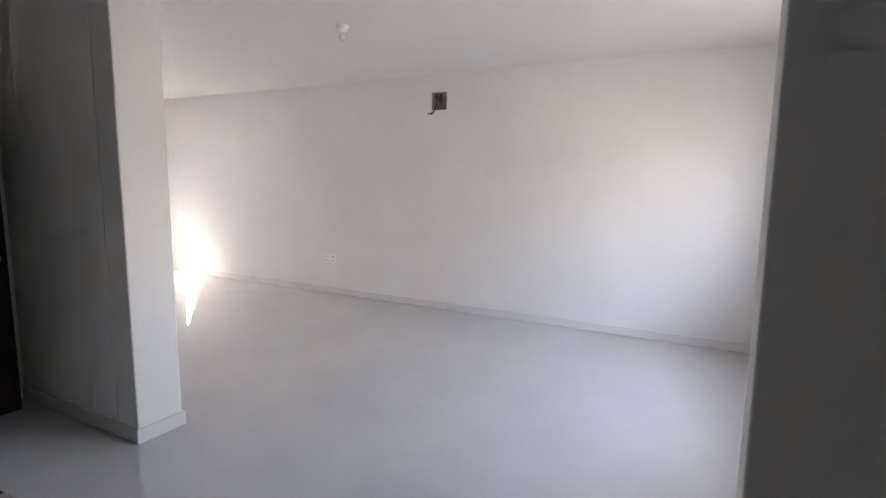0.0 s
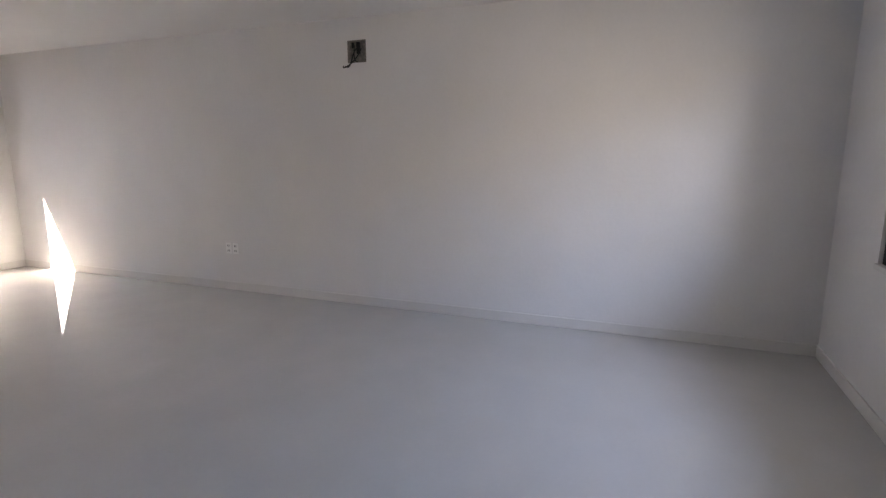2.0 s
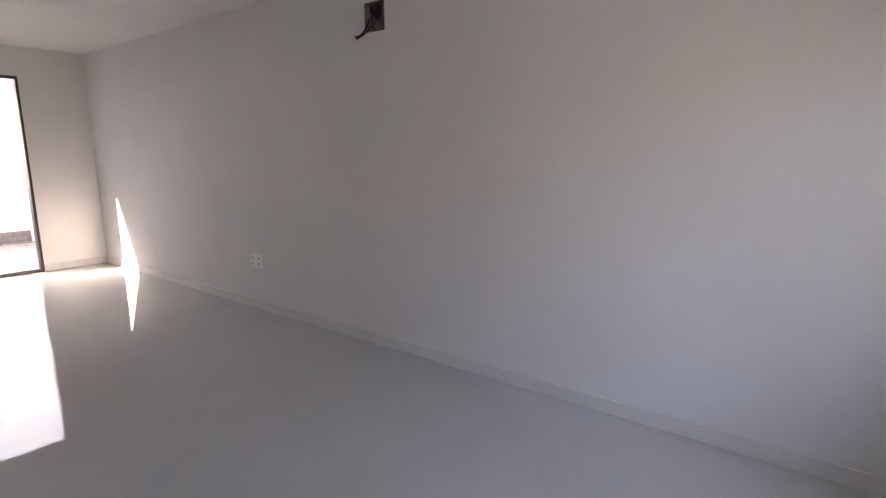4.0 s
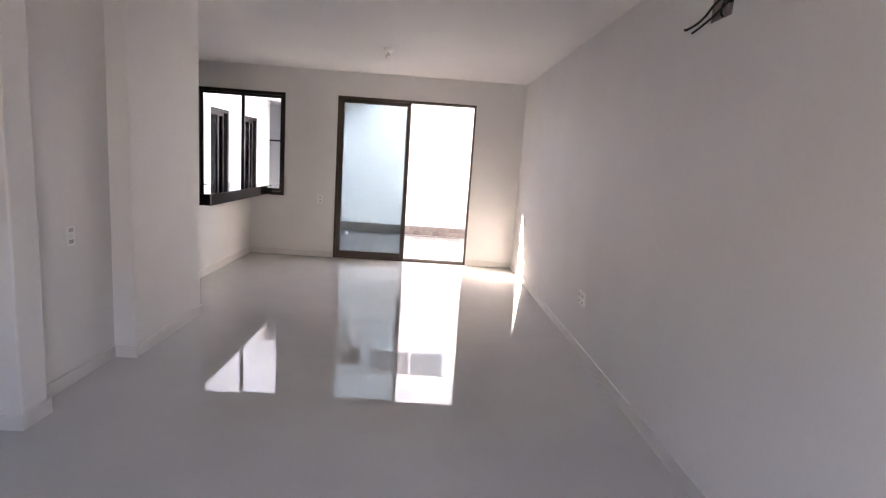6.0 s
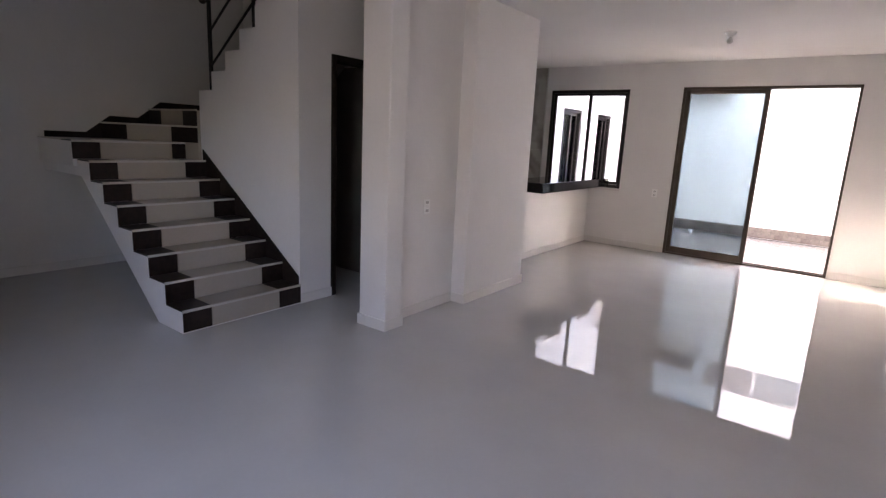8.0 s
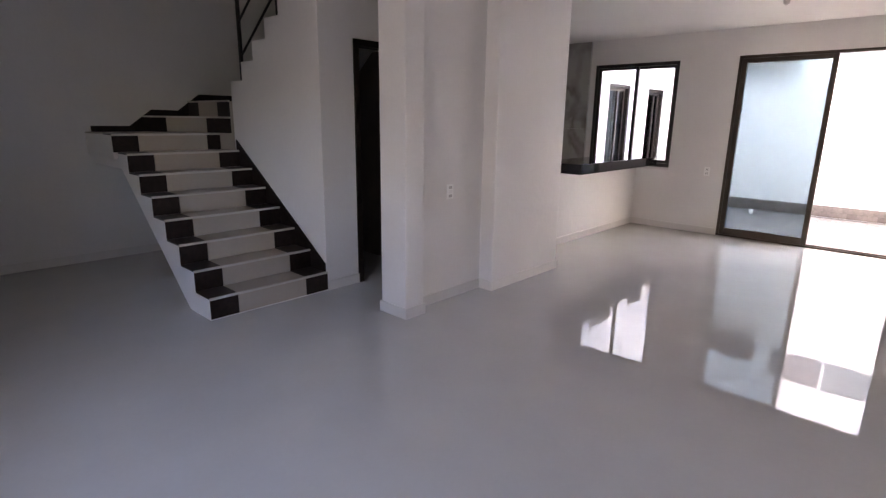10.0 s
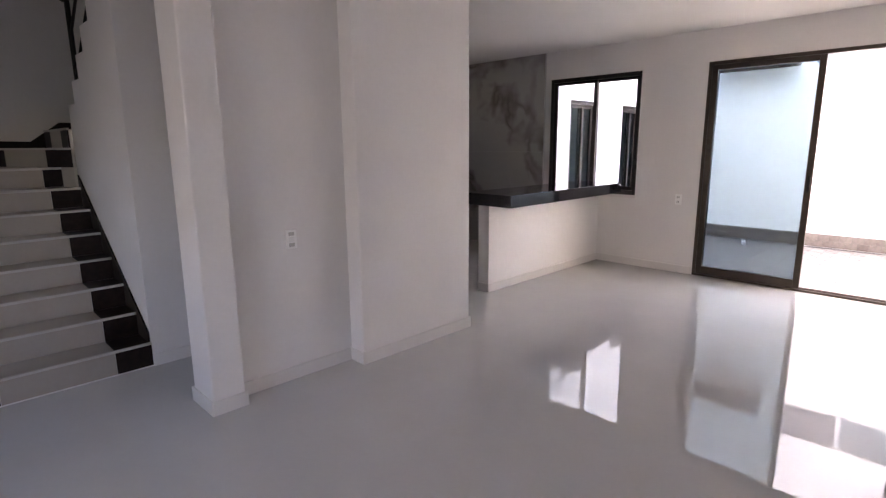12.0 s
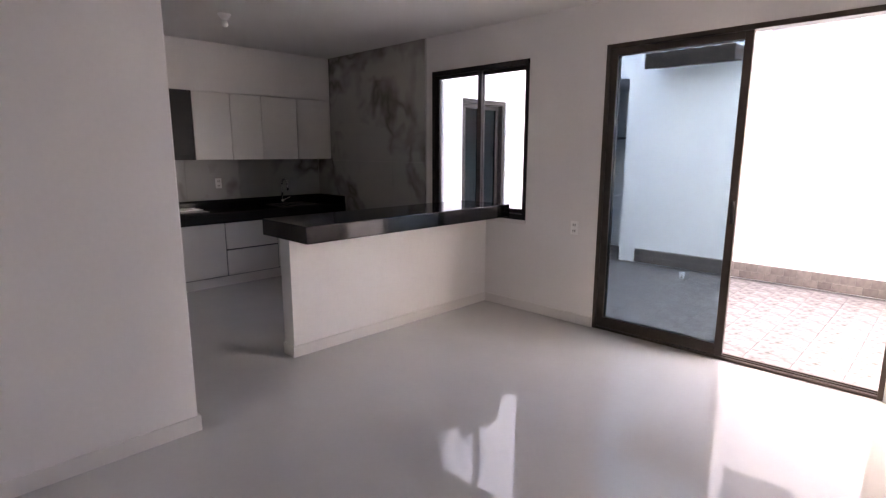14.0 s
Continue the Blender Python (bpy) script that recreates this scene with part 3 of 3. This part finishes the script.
for a in ((-6.61, -6.598, -0.86, -0.35), (-6.262, -6.25, -0.86, -0.35), (-6.598, -6.262, -0.86, -0.848), (-6.598, -6.262, -0.362, -0.35)):
    add_box(bm, *a, CT + 0.0005, CT + 0.006, 0.001)
part("rim", bm, STEEL, sink)
tap = thing("kitchen_tap", -6.64, -0.6, CT, "chrome gooseneck kitchen tap behind the sink", "tap")
part("base", add_tube(bmesh.new(), (-6.64, -0.6, CT), (-6.64, -0.6, CT + 0.05), 0.024, 16), STEEL, tap, "", True)
bm = bmesh.new()
pts = [Vector((-6.64, -0.6, CT + 0.05)), Vector((-6.64, -0.6, CT + 0.24))]
pts += [Vector((-6.57 - 0.07 * math.cos(a), -0.6, CT + 0.24 + 0.07 * math.sin(a))) for a in (0.5, 1.0, 1.57, 2.1, 2.65, 3.1)] + [Vector((-6.50, -0.6, CT + 0.17))]
for a, b in zip(pts, pts[1:]):
    add_tube(bm, a, b, 0.012, 10)
part("spout", bm, STEEL, tap, "", True)
part("lever", add_tube(bmesh.new(), (-6.64, -0.58, CT + 0.04), (-6.62, -0.50, CT + 0.075), 0.007), STEEL, tap)
hob = thing("cooktop", -6.42, -2.0, CT, "black glass cooktop with steel grates in the worktop", "cooktop")
box_part("plate", -6.63, -6.20, -2.29, -1.69, CT + 0.0005, CT + 0.012, DARK_GLASS, hob, 0.003)
for gy in (-2.14, -1.84):
    bm = bmesh.new()
    for gx in (-6.53, -6.42, -6.31):
        add_box(bm, gx - 0.006, gx + 0.006, gy - 0.12, gy + 0.12, CT + 0.02, CT + 0.032, 0.002)
    add_box(bm, -6.56, -6.28, gy - 0.006, gy + 0.006, CT + 0.0125, CT + 0.02, 0.002)
    part("grate", bm, STEEL, hob)


# ---------------- switches, sockets, lamps ----------------
def plate(name, label, category, m, wide, high, modules, group=""):
    """Wall plate facing local +x."""
    t = thing(name, 0, 0, 0, label, category, group)
    part("cover", add_box(bmesh.new(), 0, 0.008, -wide / 2, wide / 2, -high / 2, high / 2, 0.003), PLASTIC, t)
    for y, z, w, h, mat in modules:
        part("module", add_box(bmesh.new(), 0.008, 0.012, y - w / 2, y + w / 2, z - h / 2, z + h / 2, 0.001), mat, t)
    if modules and category == "socket":
        for dz in (0.026, -0.026):
            for dy in (-0.009, 0.009):
                part("pin_slot", add_box(bmesh.new(), 0.0121, 0.0128, dy - 0.003, dy + 0.003, dz - 0.008, dz + 0.008), SLOT, t)
    t.matrix_basis = m
    return t


MODULE = material("module_plastic", (0.83, 0.83, 0.82), 0.4)
SWITCH = material("grey_rocker", (0.50, 0.49, 0.48), 0.4)
SLOT = material("socket_slot", (0.09, 0.085, 0.08), 0.6)
duplex = [(0, 0.026, 0.034, 0.036, MODULE), (0, -0.026, 0.034, 0.036, MODULE)]
east = pose(0, 0, 0, 0, 0, 180)
for dy, mods in ((-3.475, duplex), (-3.385, duplex)):
    plate("wall_socket", "white plastic double socket low on the wall", "socket", Matrix.Translation((0, dy, 0.45)) @ east, 0.072, 0.115, mods, "sockets on the party wall")
plate("light_switch", "white plastic light switch plate on the partition panel", "switch", Matrix.Translation((-3.387, -4.465, 0.896)), 0.075, 0.118, [(0, 0.034, 0.036, 0.022, SWITCH), (0, 0, 0.036, 0.028, MODULE), (0, -0.034, 0.036, 0.022, SWITCH)])
plate("wall_socket", "white plastic socket beside the patio door", "socket", Matrix.Translation((-2.813, 0, 0.83)) @ pose(0, 0, 0, 0, 0, -90), 0.072, 0.115, duplex)
plate("wall_socket", "white plastic socket on the kitchen backsplash", "socket", Matrix.Translation((WEST + 0.012, -1.368, 1.09)), 0.072, 0.115, duplex)


def ceiling_lamp(x, y):
    t = thing("ceiling_lamp", x, y, H, "bare bulb in a white conical ceiling lamp holder", "ceiling lamp", "ceiling lamps")
    part("holder", add_tube(bmesh.new(), (x, y, H), (x, y, H - 0.045), 0.055, 24, 0.026), PLASTIC, t, "", True)
    bm = add_tube(bmesh.new(), (x, y, H - 0.045), (x, y, H - 0.062), 0.014, 16)
    bmesh.ops.create_uvsphere(bm, u_segments=16, v_segments=10, radius=0.027, matrix=Matrix.Translation((x, y, H - 0.082)))
    part("bulb", bm, BULB, t, "unlit glass bulb", True)


BULB = material("bulb_glass", (0.75, 0.75, 0.73), 0.12)
for x, y in ((-1.806, -1.78), (-1.93, -5.225), (-5.15, -1.86)):
    ceiling_lamp(x, y)

# open junction box with loose wires in the long wall
jb = thing("junction_box", 0.03, -4.99, 2.315, "open recessed electrical box with loose wires hanging out", "junction box")
bm = bmesh.new()
add_box(bm, 0.045, 0.051, -5.084, -4.896, 2.221, 2.412)
for a in ((-5.084, -5.078, 2.221, 2.412), (-4.902, -4.896, 2.221, 2.412), (-5.078, -4.902, 2.221, 2.227), (-5.078, -4.902, 2.406, 2.412)):
    add_box(bm, 0.002, 0.045, *a)
part("metal_box", bm, BOX_METAL, jb)
bm = bmesh.new()
add_box(bm, 0.02, 0.045, -5.005, -4.975, 2.30, 2.40, 0.004)
add_box(bm, 0.025, 0.045, -4.945, -4.925, 2.35, 2.40, 0.004)
part("wire_bundle", bm, WIRE, jb)


def wire(points, r, name, mat=WIRE):
    cu = bpy.data.curves.new(name, "CURVE")
    cu.dimensions, cu.bevel_depth, cu.bevel_resolution = "3D", r, 2
    sp = cu.splines.new("NURBS")
    sp.points.add(len(points) - 1)
    for p, q in zip(sp.points, points):
        p.co = (*q, 1)
    sp.use_endpoint_u, sp.order_u = True, 3
    tmp = bpy.data.objects.new(name, cu)
    me = bpy.data.meshes.new_from_object(tmp)
    bpy.data.objects.remove(tmp)
    me.materials.append(mat)
    ob = new(name, me)
    ob.parent = jb
    ob.matrix_parent_inverse = jb.matrix_world.inverted()
    return ob


wire([(0.05, -4.98, 2.37), (-0.02, -4.97, 2.31), (-0.08, -4.98, 2.21), (-0.17, -5.00, 2.15), (-0.15, -4.96, 2.17)], 0.006, "wire")
wire([(0.05, -5.01, 2.35), (0.0, -5.00, 2.27), (-0.07, -4.95, 2.19), (-0.10, -4.90, 2.16), (-0.06, -4.89, 2.19)], 0.005, "wire")
wire([(0.05, -4.94, 2.39), (0.02, -4.95, 2.3), (0.01, -4.96, 2.24), (0.04, -4.98, 2.23)], 0.005, "wire")

# ---------------- patio ----------------
structure("ground", add_box(bmesh.new(), -400, 400, -400, 400, -0.6, -0.13), GROUND, "pale concrete ground around the house", "ground")
PF = -0.02
patio = structure("patio_floor", add_box(bmesh.new(), -8.0, 0.15, T, 5.0, -0.14, PF - 0.006), GROUT, "brown and grey textured tile patio floor", "floor")
BACK = 2.98
bm = bmesh.new()
add_box(bm, -3.84, 0.15, BACK, BACK + 0.15, PF - 0.1, 2.49)
add_box(bm, -4.52, -3.84, BACK, BACK + 0.15, 2.42, 2.9)
add_box(bm, -3.84, -3.52, BACK, BACK + 0.15, 2.49, 2.9)
back_wall = structure("wall_patio", bm, STUCCO, "white stucco patio boundary wall", "wall")
bm = add_box(bmesh.new(), 0.0, 0.15, T, BACK, PF - 0.1, 2.49)
structure("wall_patio_east", bm, STUCCO, "white stucco side wall of the patio", "wall")
# neighbouring house right behind the boundary wall, its height set to shade the patio
bm = add_box(bmesh.new(), -3.45, 0.15, BACK + 0.16, BACK + 0.40, PF - 0.1, 5.7)
# unseen stretch, added to keep the sun off the patio floor
add_box(bm, -4.52, -3.45, BACK + 0.16, BACK + 0.40, 2.95, 5.7)
structure("wall_neighbour", bm, STUCCO, "tall white stucco wall of the house behind", "wall")
# alcove behind the boundary wall
bm = bmesh.new()
add_box(bm, -5.2, -3.6, 4.4, 4.5, PF - 0.1, 2.9)
add_box(bm, -3.69, -3.59, BACK + 0.15, 4.4, PF - 0.1, 2.9)
add_box(bm, -5.3, -5.2, 3.4, 4.5, PF - 0.1, 2.9)
add_box(bm, -5.3, -3.59, BACK + 0.15, 4.5, 2.42, 2.52)
structure("wall_laundry", bm, STUCCO, "white walls of the laundry alcove", "wall")
tub = thing("laundry_tub", -4.5, 4.1, PF, "white concrete laundry tub on a block base", "laundry tub")
box_part("base", -4.85, -4.1, 3.95, 4.38, PF, 0.55, STUCCO, tub, 0.01)
bm = bmesh.new()
add_box(bm, -4.9, -4.05, 3.85, 4.39, 0.55, 0.62, 0.01)
for a in ((-4.9, -4.86, 3.85, 4.39), (-4.09, -4.05, 3.85, 4.39), (-4.86, -4.09, 3.85, 3.9), (-4.5, -4.46, 3.9, 4.39)):
    add_box(bm, *a, 0.62, 0.78, 0.008)
part("basin", bm, STUCCO, tub)
shelf = thing("wall_shelf", -4.5, 4.28, 1.68, "dark shelf with dark bottles in the laundry alcove", "shelf")
box_part("board", -4.95, -4.0, 4.14, 4.399, 1.66, 1.69, WOOD, shelf)
for sx in (-4.8, -4.15):
    box_part("bracket", sx - 0.01, sx + 0.01, 4.2, 4.399, 1.56, 1.66, IRON, shelf, 0.002)
for bx, bh in ((-4.42, 0.2), (-4.32, 0.26), (-4.2, 0.18)):
    b = thing("bottle", bx, 4.25, 1.69, "dark plastic bottle standing on the shelf", "bottle", "bottles on the shelf")
    part("body", add_tube(bmesh.new(), (bx, 4.25, 1.691), (bx, 4.25, 1.69 + bh * 0.75), 0.035, 16), DARK_GLASS, b, "", True)
    part("cap", add_tube(bmesh.new(), (bx, 4.25, 1.69 + bh * 0.75), (bx, 4.25, 1.69 + bh), 0.016, 12), IRON, b, "", True)

# rear wing of the house with two tall openings
WX = -4.52
OPEN = ((0.44, 1.22, 2.04), (1.93, 2.65, 2.03))
# upper walls are unseen, added this high to cut the sun to a sliver
bm = bmesh.new()
y = T
for y0, y1, z1 in OPEN:
    add_box(bm, WX - 0.15, WX, y, y0, PF - 0.1, 6.75)
    add_box(bm, WX - 0.15, WX, y0, y1, z1, 6.75)
    y = y1
add_box(bm, WX - 0.15, WX, y, 3.4, PF - 0.1, 6.75)
add_box(bm, WEST - T, WX - 0.15, 3.25, 3.4, PF - 0.1, 6.75)
add_box(bm, WEST - T, WEST, T, 3.25, PF - 0.1, 6.75)
add_box(bm, WEST - T, WX - 0.15, T, 0.3, 2.85, 6.75)
add_box(bm, WEST, WX - 0.15, T, 3.25, 6.6, 6.75)
add_box(bm, WEST, WX - 0.15, T, 3.25, 2.6, 2.75)
structure("wall_wing", bm, STUCCO, "tall white stucco rear wing of the house", "wall")
for y0, y1, z1 in OPEN:
    d = thing("door_wing", WX - 0.08, (y0 + y1) / 2, PF, "dark aluminium glazed door in the white rear wing", "door", "wing doors", "structure")
    bm = bmesh.new()
    for a, b in ((y0, y0 + 0.05), (y1 - 0.05, y1)):
        add_box(bm, WX - 0.13, WX - 0.02, a, b, PF, z1, 0.003)
    add_box(bm, WX - 0.13, WX - 0.02, y0 + 0.05, y1 - 0.05, z1 - 0.05, z1, 0.003)
    add_box(bm, WX - 0.13, WX - 0.02, y0 + 0.05, y1 - 0.05, PF, 0.03, 0.003)
    part("door_frame", bm, BLACK_ALU, d)
    m = (y0 + y1) / 2
    for a, b, xx in ((y0 + 0.05, m + 0.03, -0.055), (m - 0.03, y1 - 0.05, -0.095)):
        bm = bmesh.new()
        add_box(bm, WX + xx - 0.015, WX + xx + 0.015, a, a + 0.05, 0.03, z1 - 0.05, 0.003)
        add_box(bm, WX + xx - 0.015, WX + xx + 0.015, b - 0.05, b, 0.03, z1 - 0.05, 0.003)
        add_box(bm, WX + xx - 0.015, WX + xx + 0.015, a + 0.05, b - 0.05, z1 - 0.1, z1 - 0.05, 0.003)
        add_box(bm, WX + xx - 0.015, WX + xx + 0.015, a + 0.05, b - 0.05, 0.03, 0.1, 0.003)
        s = part("door_sash", bm, BLACK_ALU, d)
        box_part("pane", WX + xx - 0.003, WX + xx + 0.003, a + 0.045, b - 0.045, 0.09, z1 - 0.09, TINTED, s, 0)

# lean-to canopy on the boundary wall
def canopy(name, x0, x1, mat, label, ribs, beam):
    c = thing(name, (x0 + x1) / 2, 2.7, 2.43, label, "canopy")
    pts = [(2.45, 2.44), (2.97, 2.496), (2.97, 2.57), (2.45, 2.53)]
    part("sheet", add_prism(bmesh.new(), pts, "x", x0, x1), mat, c)
    box_part("front_beam", x0, x1, 2.42, 2.449, 2.43, 2.60, beam, c)
    n = max(2, int((x1 - x0) / ribs))
    for i in range(n):
        x = x0 + (i + 0.5) * (x1 - x0) / n
        bm = bmesh.new()
        add_tube(bm, (x, 2.43, 2.575), (x, 2.97, 2.60), ribs * 0.33, 10)
        part("roof_tile", bm, mat, c, "", True)


canopy("tile_canopy", -3.40, -2.42, ROOF, "brown clay tile lean-to over the patio wall", 0.17, WOOD)

# windows of the house behind, just above the boundary wall
for x0, x1, pane in ((-2.27, -1.47, SHEET), (-1.41, -0.74, SHEET_BLUE)):
    w = thing("neighbour_window", (x0 + x1) / 2, BACK + 0.15, 2.5, "grey shaded window of the house behind the patio", "window", "neighbour windows", "structure")
    bm = bmesh.new()
    for a in ((x0 - 0.03, x0, 2.50, 3.09), (x1, x1 + 0.03, 2.50, 3.09), (x0, x1, 3.05, 3.09), (x0, x1, 2.50, 2.53)):
        add_box(bm, a[0], a[1], BACK + 0.115, BACK + 0.159, a[2], a[3], 0.003)
    part("window_frame", bm, STUCCO, w, "white plastered window frame")
    box_part("pane", x0 + 0.001, x1 - 0.001, BACK + 0.14, BACK + 0.158, 2.531, 3.049, pane, w, 0)

stub = thing("drain_pipe", -2.768, 2.427, PF, "short white plastic pipe stub in the patio floor", "pipe")
bm = add_tube(bmesh.new(), (-2.768, 2.427, PF), (-2.768, 2.427, 0.045), 0.03, 16)
part("stub", bm, PLASTIC, stub, "", True)
part("cap", add_tube(bmesh.new(), (-2.768, 2.427, 0.045), (-2.768, 2.427, 0.055), 0.034, 16), PLASTIC, stub)

# ---------------- street side ----------------
def car():
    c = thing("parked_car", 6.9, -11.9, -0.13, "dark blue-grey parked car with silver wheels", "car")
    g = -0.13
    body = [(4.85, g + 0.35), (4.9, g + 0.75), (5.6, g + 0.93), (6.3, g + 1.0), (8.9, g + 1.0), (9.2, g + 0.85), (9.2, g + 0.35), (8.95, g + 0.25), (5.0, g + 0.25)]
    bm = add_prism(bmesh.new(), body, "y", -12.75, -11.05)
    bmesh.ops.bevel(bm, geom=bm.edges[:], offset=0.05, segments=2, affect="EDGES", clamp_overlap=True)
    part("body", bm, CAR, c)
    cabin = [(5.95, g + 1.0), (6.55, g + 1.48), (8.2, g + 1.5), (8.95, g + 1.0)]
    bm = add_prism(bmesh.new(), cabin, "y", -12.62, -11.18)
    bmesh.ops.bevel(bm, geom=bm.edges[:], offset=0.05, segments=2, affect="EDGES", clamp_overlap=True)
    part("cabin", bm, CAR, c)
    for a, b in ((6.25, 7.2), (7.3, 8.5)):
        glassy = [(a, g + 1.04), (a + 0.35 if a < 7 else a, g + 1.42), (b if a < 7 else b - 0.3, g + 1.42), (b, g + 1.04)]
        part("side_window", add_prism(bmesh.new(), glassy, "y", -11.19, -11.168), DARK_GLASS, c)
    for wx in (5.75, 8.3):
        for wy, s in ((-11.08, 1), (-12.72, -1)):
            w = part("wheel", add_tube(bmesh.new(), (wx, wy - 0.1, g + 0.33), (wx, wy + 0.1, g + 0.33), 0.33, 28), WIRE, c, "black tyre", True)
            bm = add_tube(bmesh.new(), (wx, wy + s * 0.1, g + 0.33), (wx, wy + s * 0.108, g + 0.33), 0.06, 16)
            for k in range(5):
                a = k * math.tau / 5 + 0.3
                p = Vector((math.cos(a), 0, math.sin(a)))
                o = Vector((wx, wy + s * 0.106, g + 0.33))
                add_tube(bm, o + p * 0.05, o + p * 0.225, 0.03, 8, 0.045)
            for k in range(24):
                a, b = k * math.tau / 24, (k + 1) * math.tau / 24
                add_tube(bm, o + Vector((math.cos(a), 0, math.sin(a))) * 0.23, o + Vector((math.cos(b), 0, math.sin(b))) * 0.23, 0.018, 6)
            part("rim", bm, STEEL, w, "silver alloy rim")
    part("headlight", add_box(bmesh.new(), 4.88, 5.1, -11.5, -11.045, g + 0.68, g + 0.8, 0.02), PLASTIC, c)


car()
port = thing("carport", 12.0, -16.0, -0.13, "pale flat-roofed carport with round columns across the street", "carport")
box_part("roof_slab", 4.0, 26.0, -20.0, -14.4, 2.75, 3.15, STREET_WALL, port, 0.01)
box_part("fascia", 3.95, 26.05, -14.4, -14.3, 2.70, 3.25, ORANGE, port, 0.01, "ochre painted fascia band")
for x in (5.0, 10.0, 15.0, 20.0):
    part("column", add_tube(bmesh.new(), (x, -15.0, -0.13), (x, -15.0, 2.75), 0.16, 20), STREET_WALL, port, "", True)
box_part("back_wall", 4.0, 26.0, -20.2, -20.0, -0.13, 1.3, STREET_WALL, port, 0.01)


# unseen wall, added to keep low horizon light out of the front window
structure("wall_horizon_blocker", add_box(bmesh.new(), -70, 3.6, -19.3, -19.0, -0.13, 5.2), BLOCKER_DARK, "unseen dark wall added across the street to block horizon light", "wall")


def tree(x, y, h, seed):
    rng = random.Random(seed)
    t = thing("tree", x, y, -0.13, "small leafy green street tree behind the carport", "tree", "street trees")
    bm = add_tube(bmesh.new(), (x, y, -0.13), (x + 0.1, y, h * 0.5), 0.12, 10, 0.07)
    for k in range(6):
        a = k * 1.05
        add_tube(bm, (x + 0.08, y, h * (0.38 + 0.02 * k)), (x + math.cos(a) * 0.9, y + math.sin(a) * 0.9, h * (0.62 + 0.05 * (k % 3))), 0.05, 6, 0.015)
    part("trunk", bm, WOOD, t)
    verts, faces = [], []
    for k in range(2600):
        v = Vector((rng.gauss(0, 1), rng.gauss(0, 1), rng.gauss(0, 0.75)))
        v = v.normalized() * (rng.random() ** 0.4) * (1.3 + 0.4 * noise.noise(v * 1.3 + Vector((seed, 0, 0))))
        c = Vector((x, y, h * 0.72)) + v
        u = Vector((rng.gauss(0, 1), rng.gauss(0, 1), rng.gauss(0, 1))).normalized()
        w = u.orthogonal().normalized()
        s = 0.05 + 0.05 * rng.random()
        i = len(verts)
        verts += [c - u * s, c + w * s * 0.5, c + u * s, c - w * s * 0.5]
        faces.append((i, i + 1, i + 2, i + 3))
    me = bpy.data.meshes.new("crown")
    me.from_pydata(verts, [], faces)
    me.materials.append(LEAF)
    ob = new("crown", me)
    ob.parent = t
    ob.matrix_parent_inverse = t.matrix_world.inverted()


for x, y, h, s in ((13.5, -22.5, 3.6, 3), (19.5, -23.0, 4.0, 5), (26.0, -23.5, 3.8, 9)):
    tree(x, y, h, s)

# stone plinth pieces and patio tiles
rng = random.Random(4)
sizes = {}


def piece(name, w, d, h, mat, parent, x, y, z):
    key = (name, round(w, 3), round(d, 3), round(h, 3))
    if key not in sizes:
        bm = add_box(bmesh.new(), -w / 2, w / 2, -d / 2, d / 2, 0, h)
        bmesh.ops.bevel(bm, geom=[e for e in bm.edges if e.verts[0].co.z > h / 2 and e.verts[1].co.z > h / 2], offset=0.003, segments=1, affect="EDGES")
        sizes[key] = mesh_of(name, bm, mat)
    ob = new(name, sizes[key])
    ob.parent = parent
    ob.matrix_parent_inverse = parent.matrix_world.inverted()
    ob.location = (x, y, z)


part("plinth_bed", add_box(bmesh.new(), -3.615, -0.01, BACK - 0.008, BACK - 0.0005, PF, PF + 0.185), GROUT, back_wall, "grey mortar bed of the stone plinth")
for row in range(2):
    x = -3.61 + 0.066 * row
    while x < -0.15:
        piece("plinth_stone", 0.127, 0.012, 0.086, STONE, back_wall, x + 0.065, BACK - 0.014, PF + 0.004 + 0.09 * row)
        x += 0.131
STEP = 0.3005
for i in range(15):
    for j in range(9):
        x, y = -0.005 - STEP * (i + 0.5), T + 0.0 + STEP * (j + 0.5)
        if x - STEP / 2 > WX and y + STEP / 2 < BACK + 0.02:
            piece("patio_tile", 0.299, 0.299, 0.0065, PATIO, patio, x, y, PF - 0.0065 + 0.0006 * rng.random())
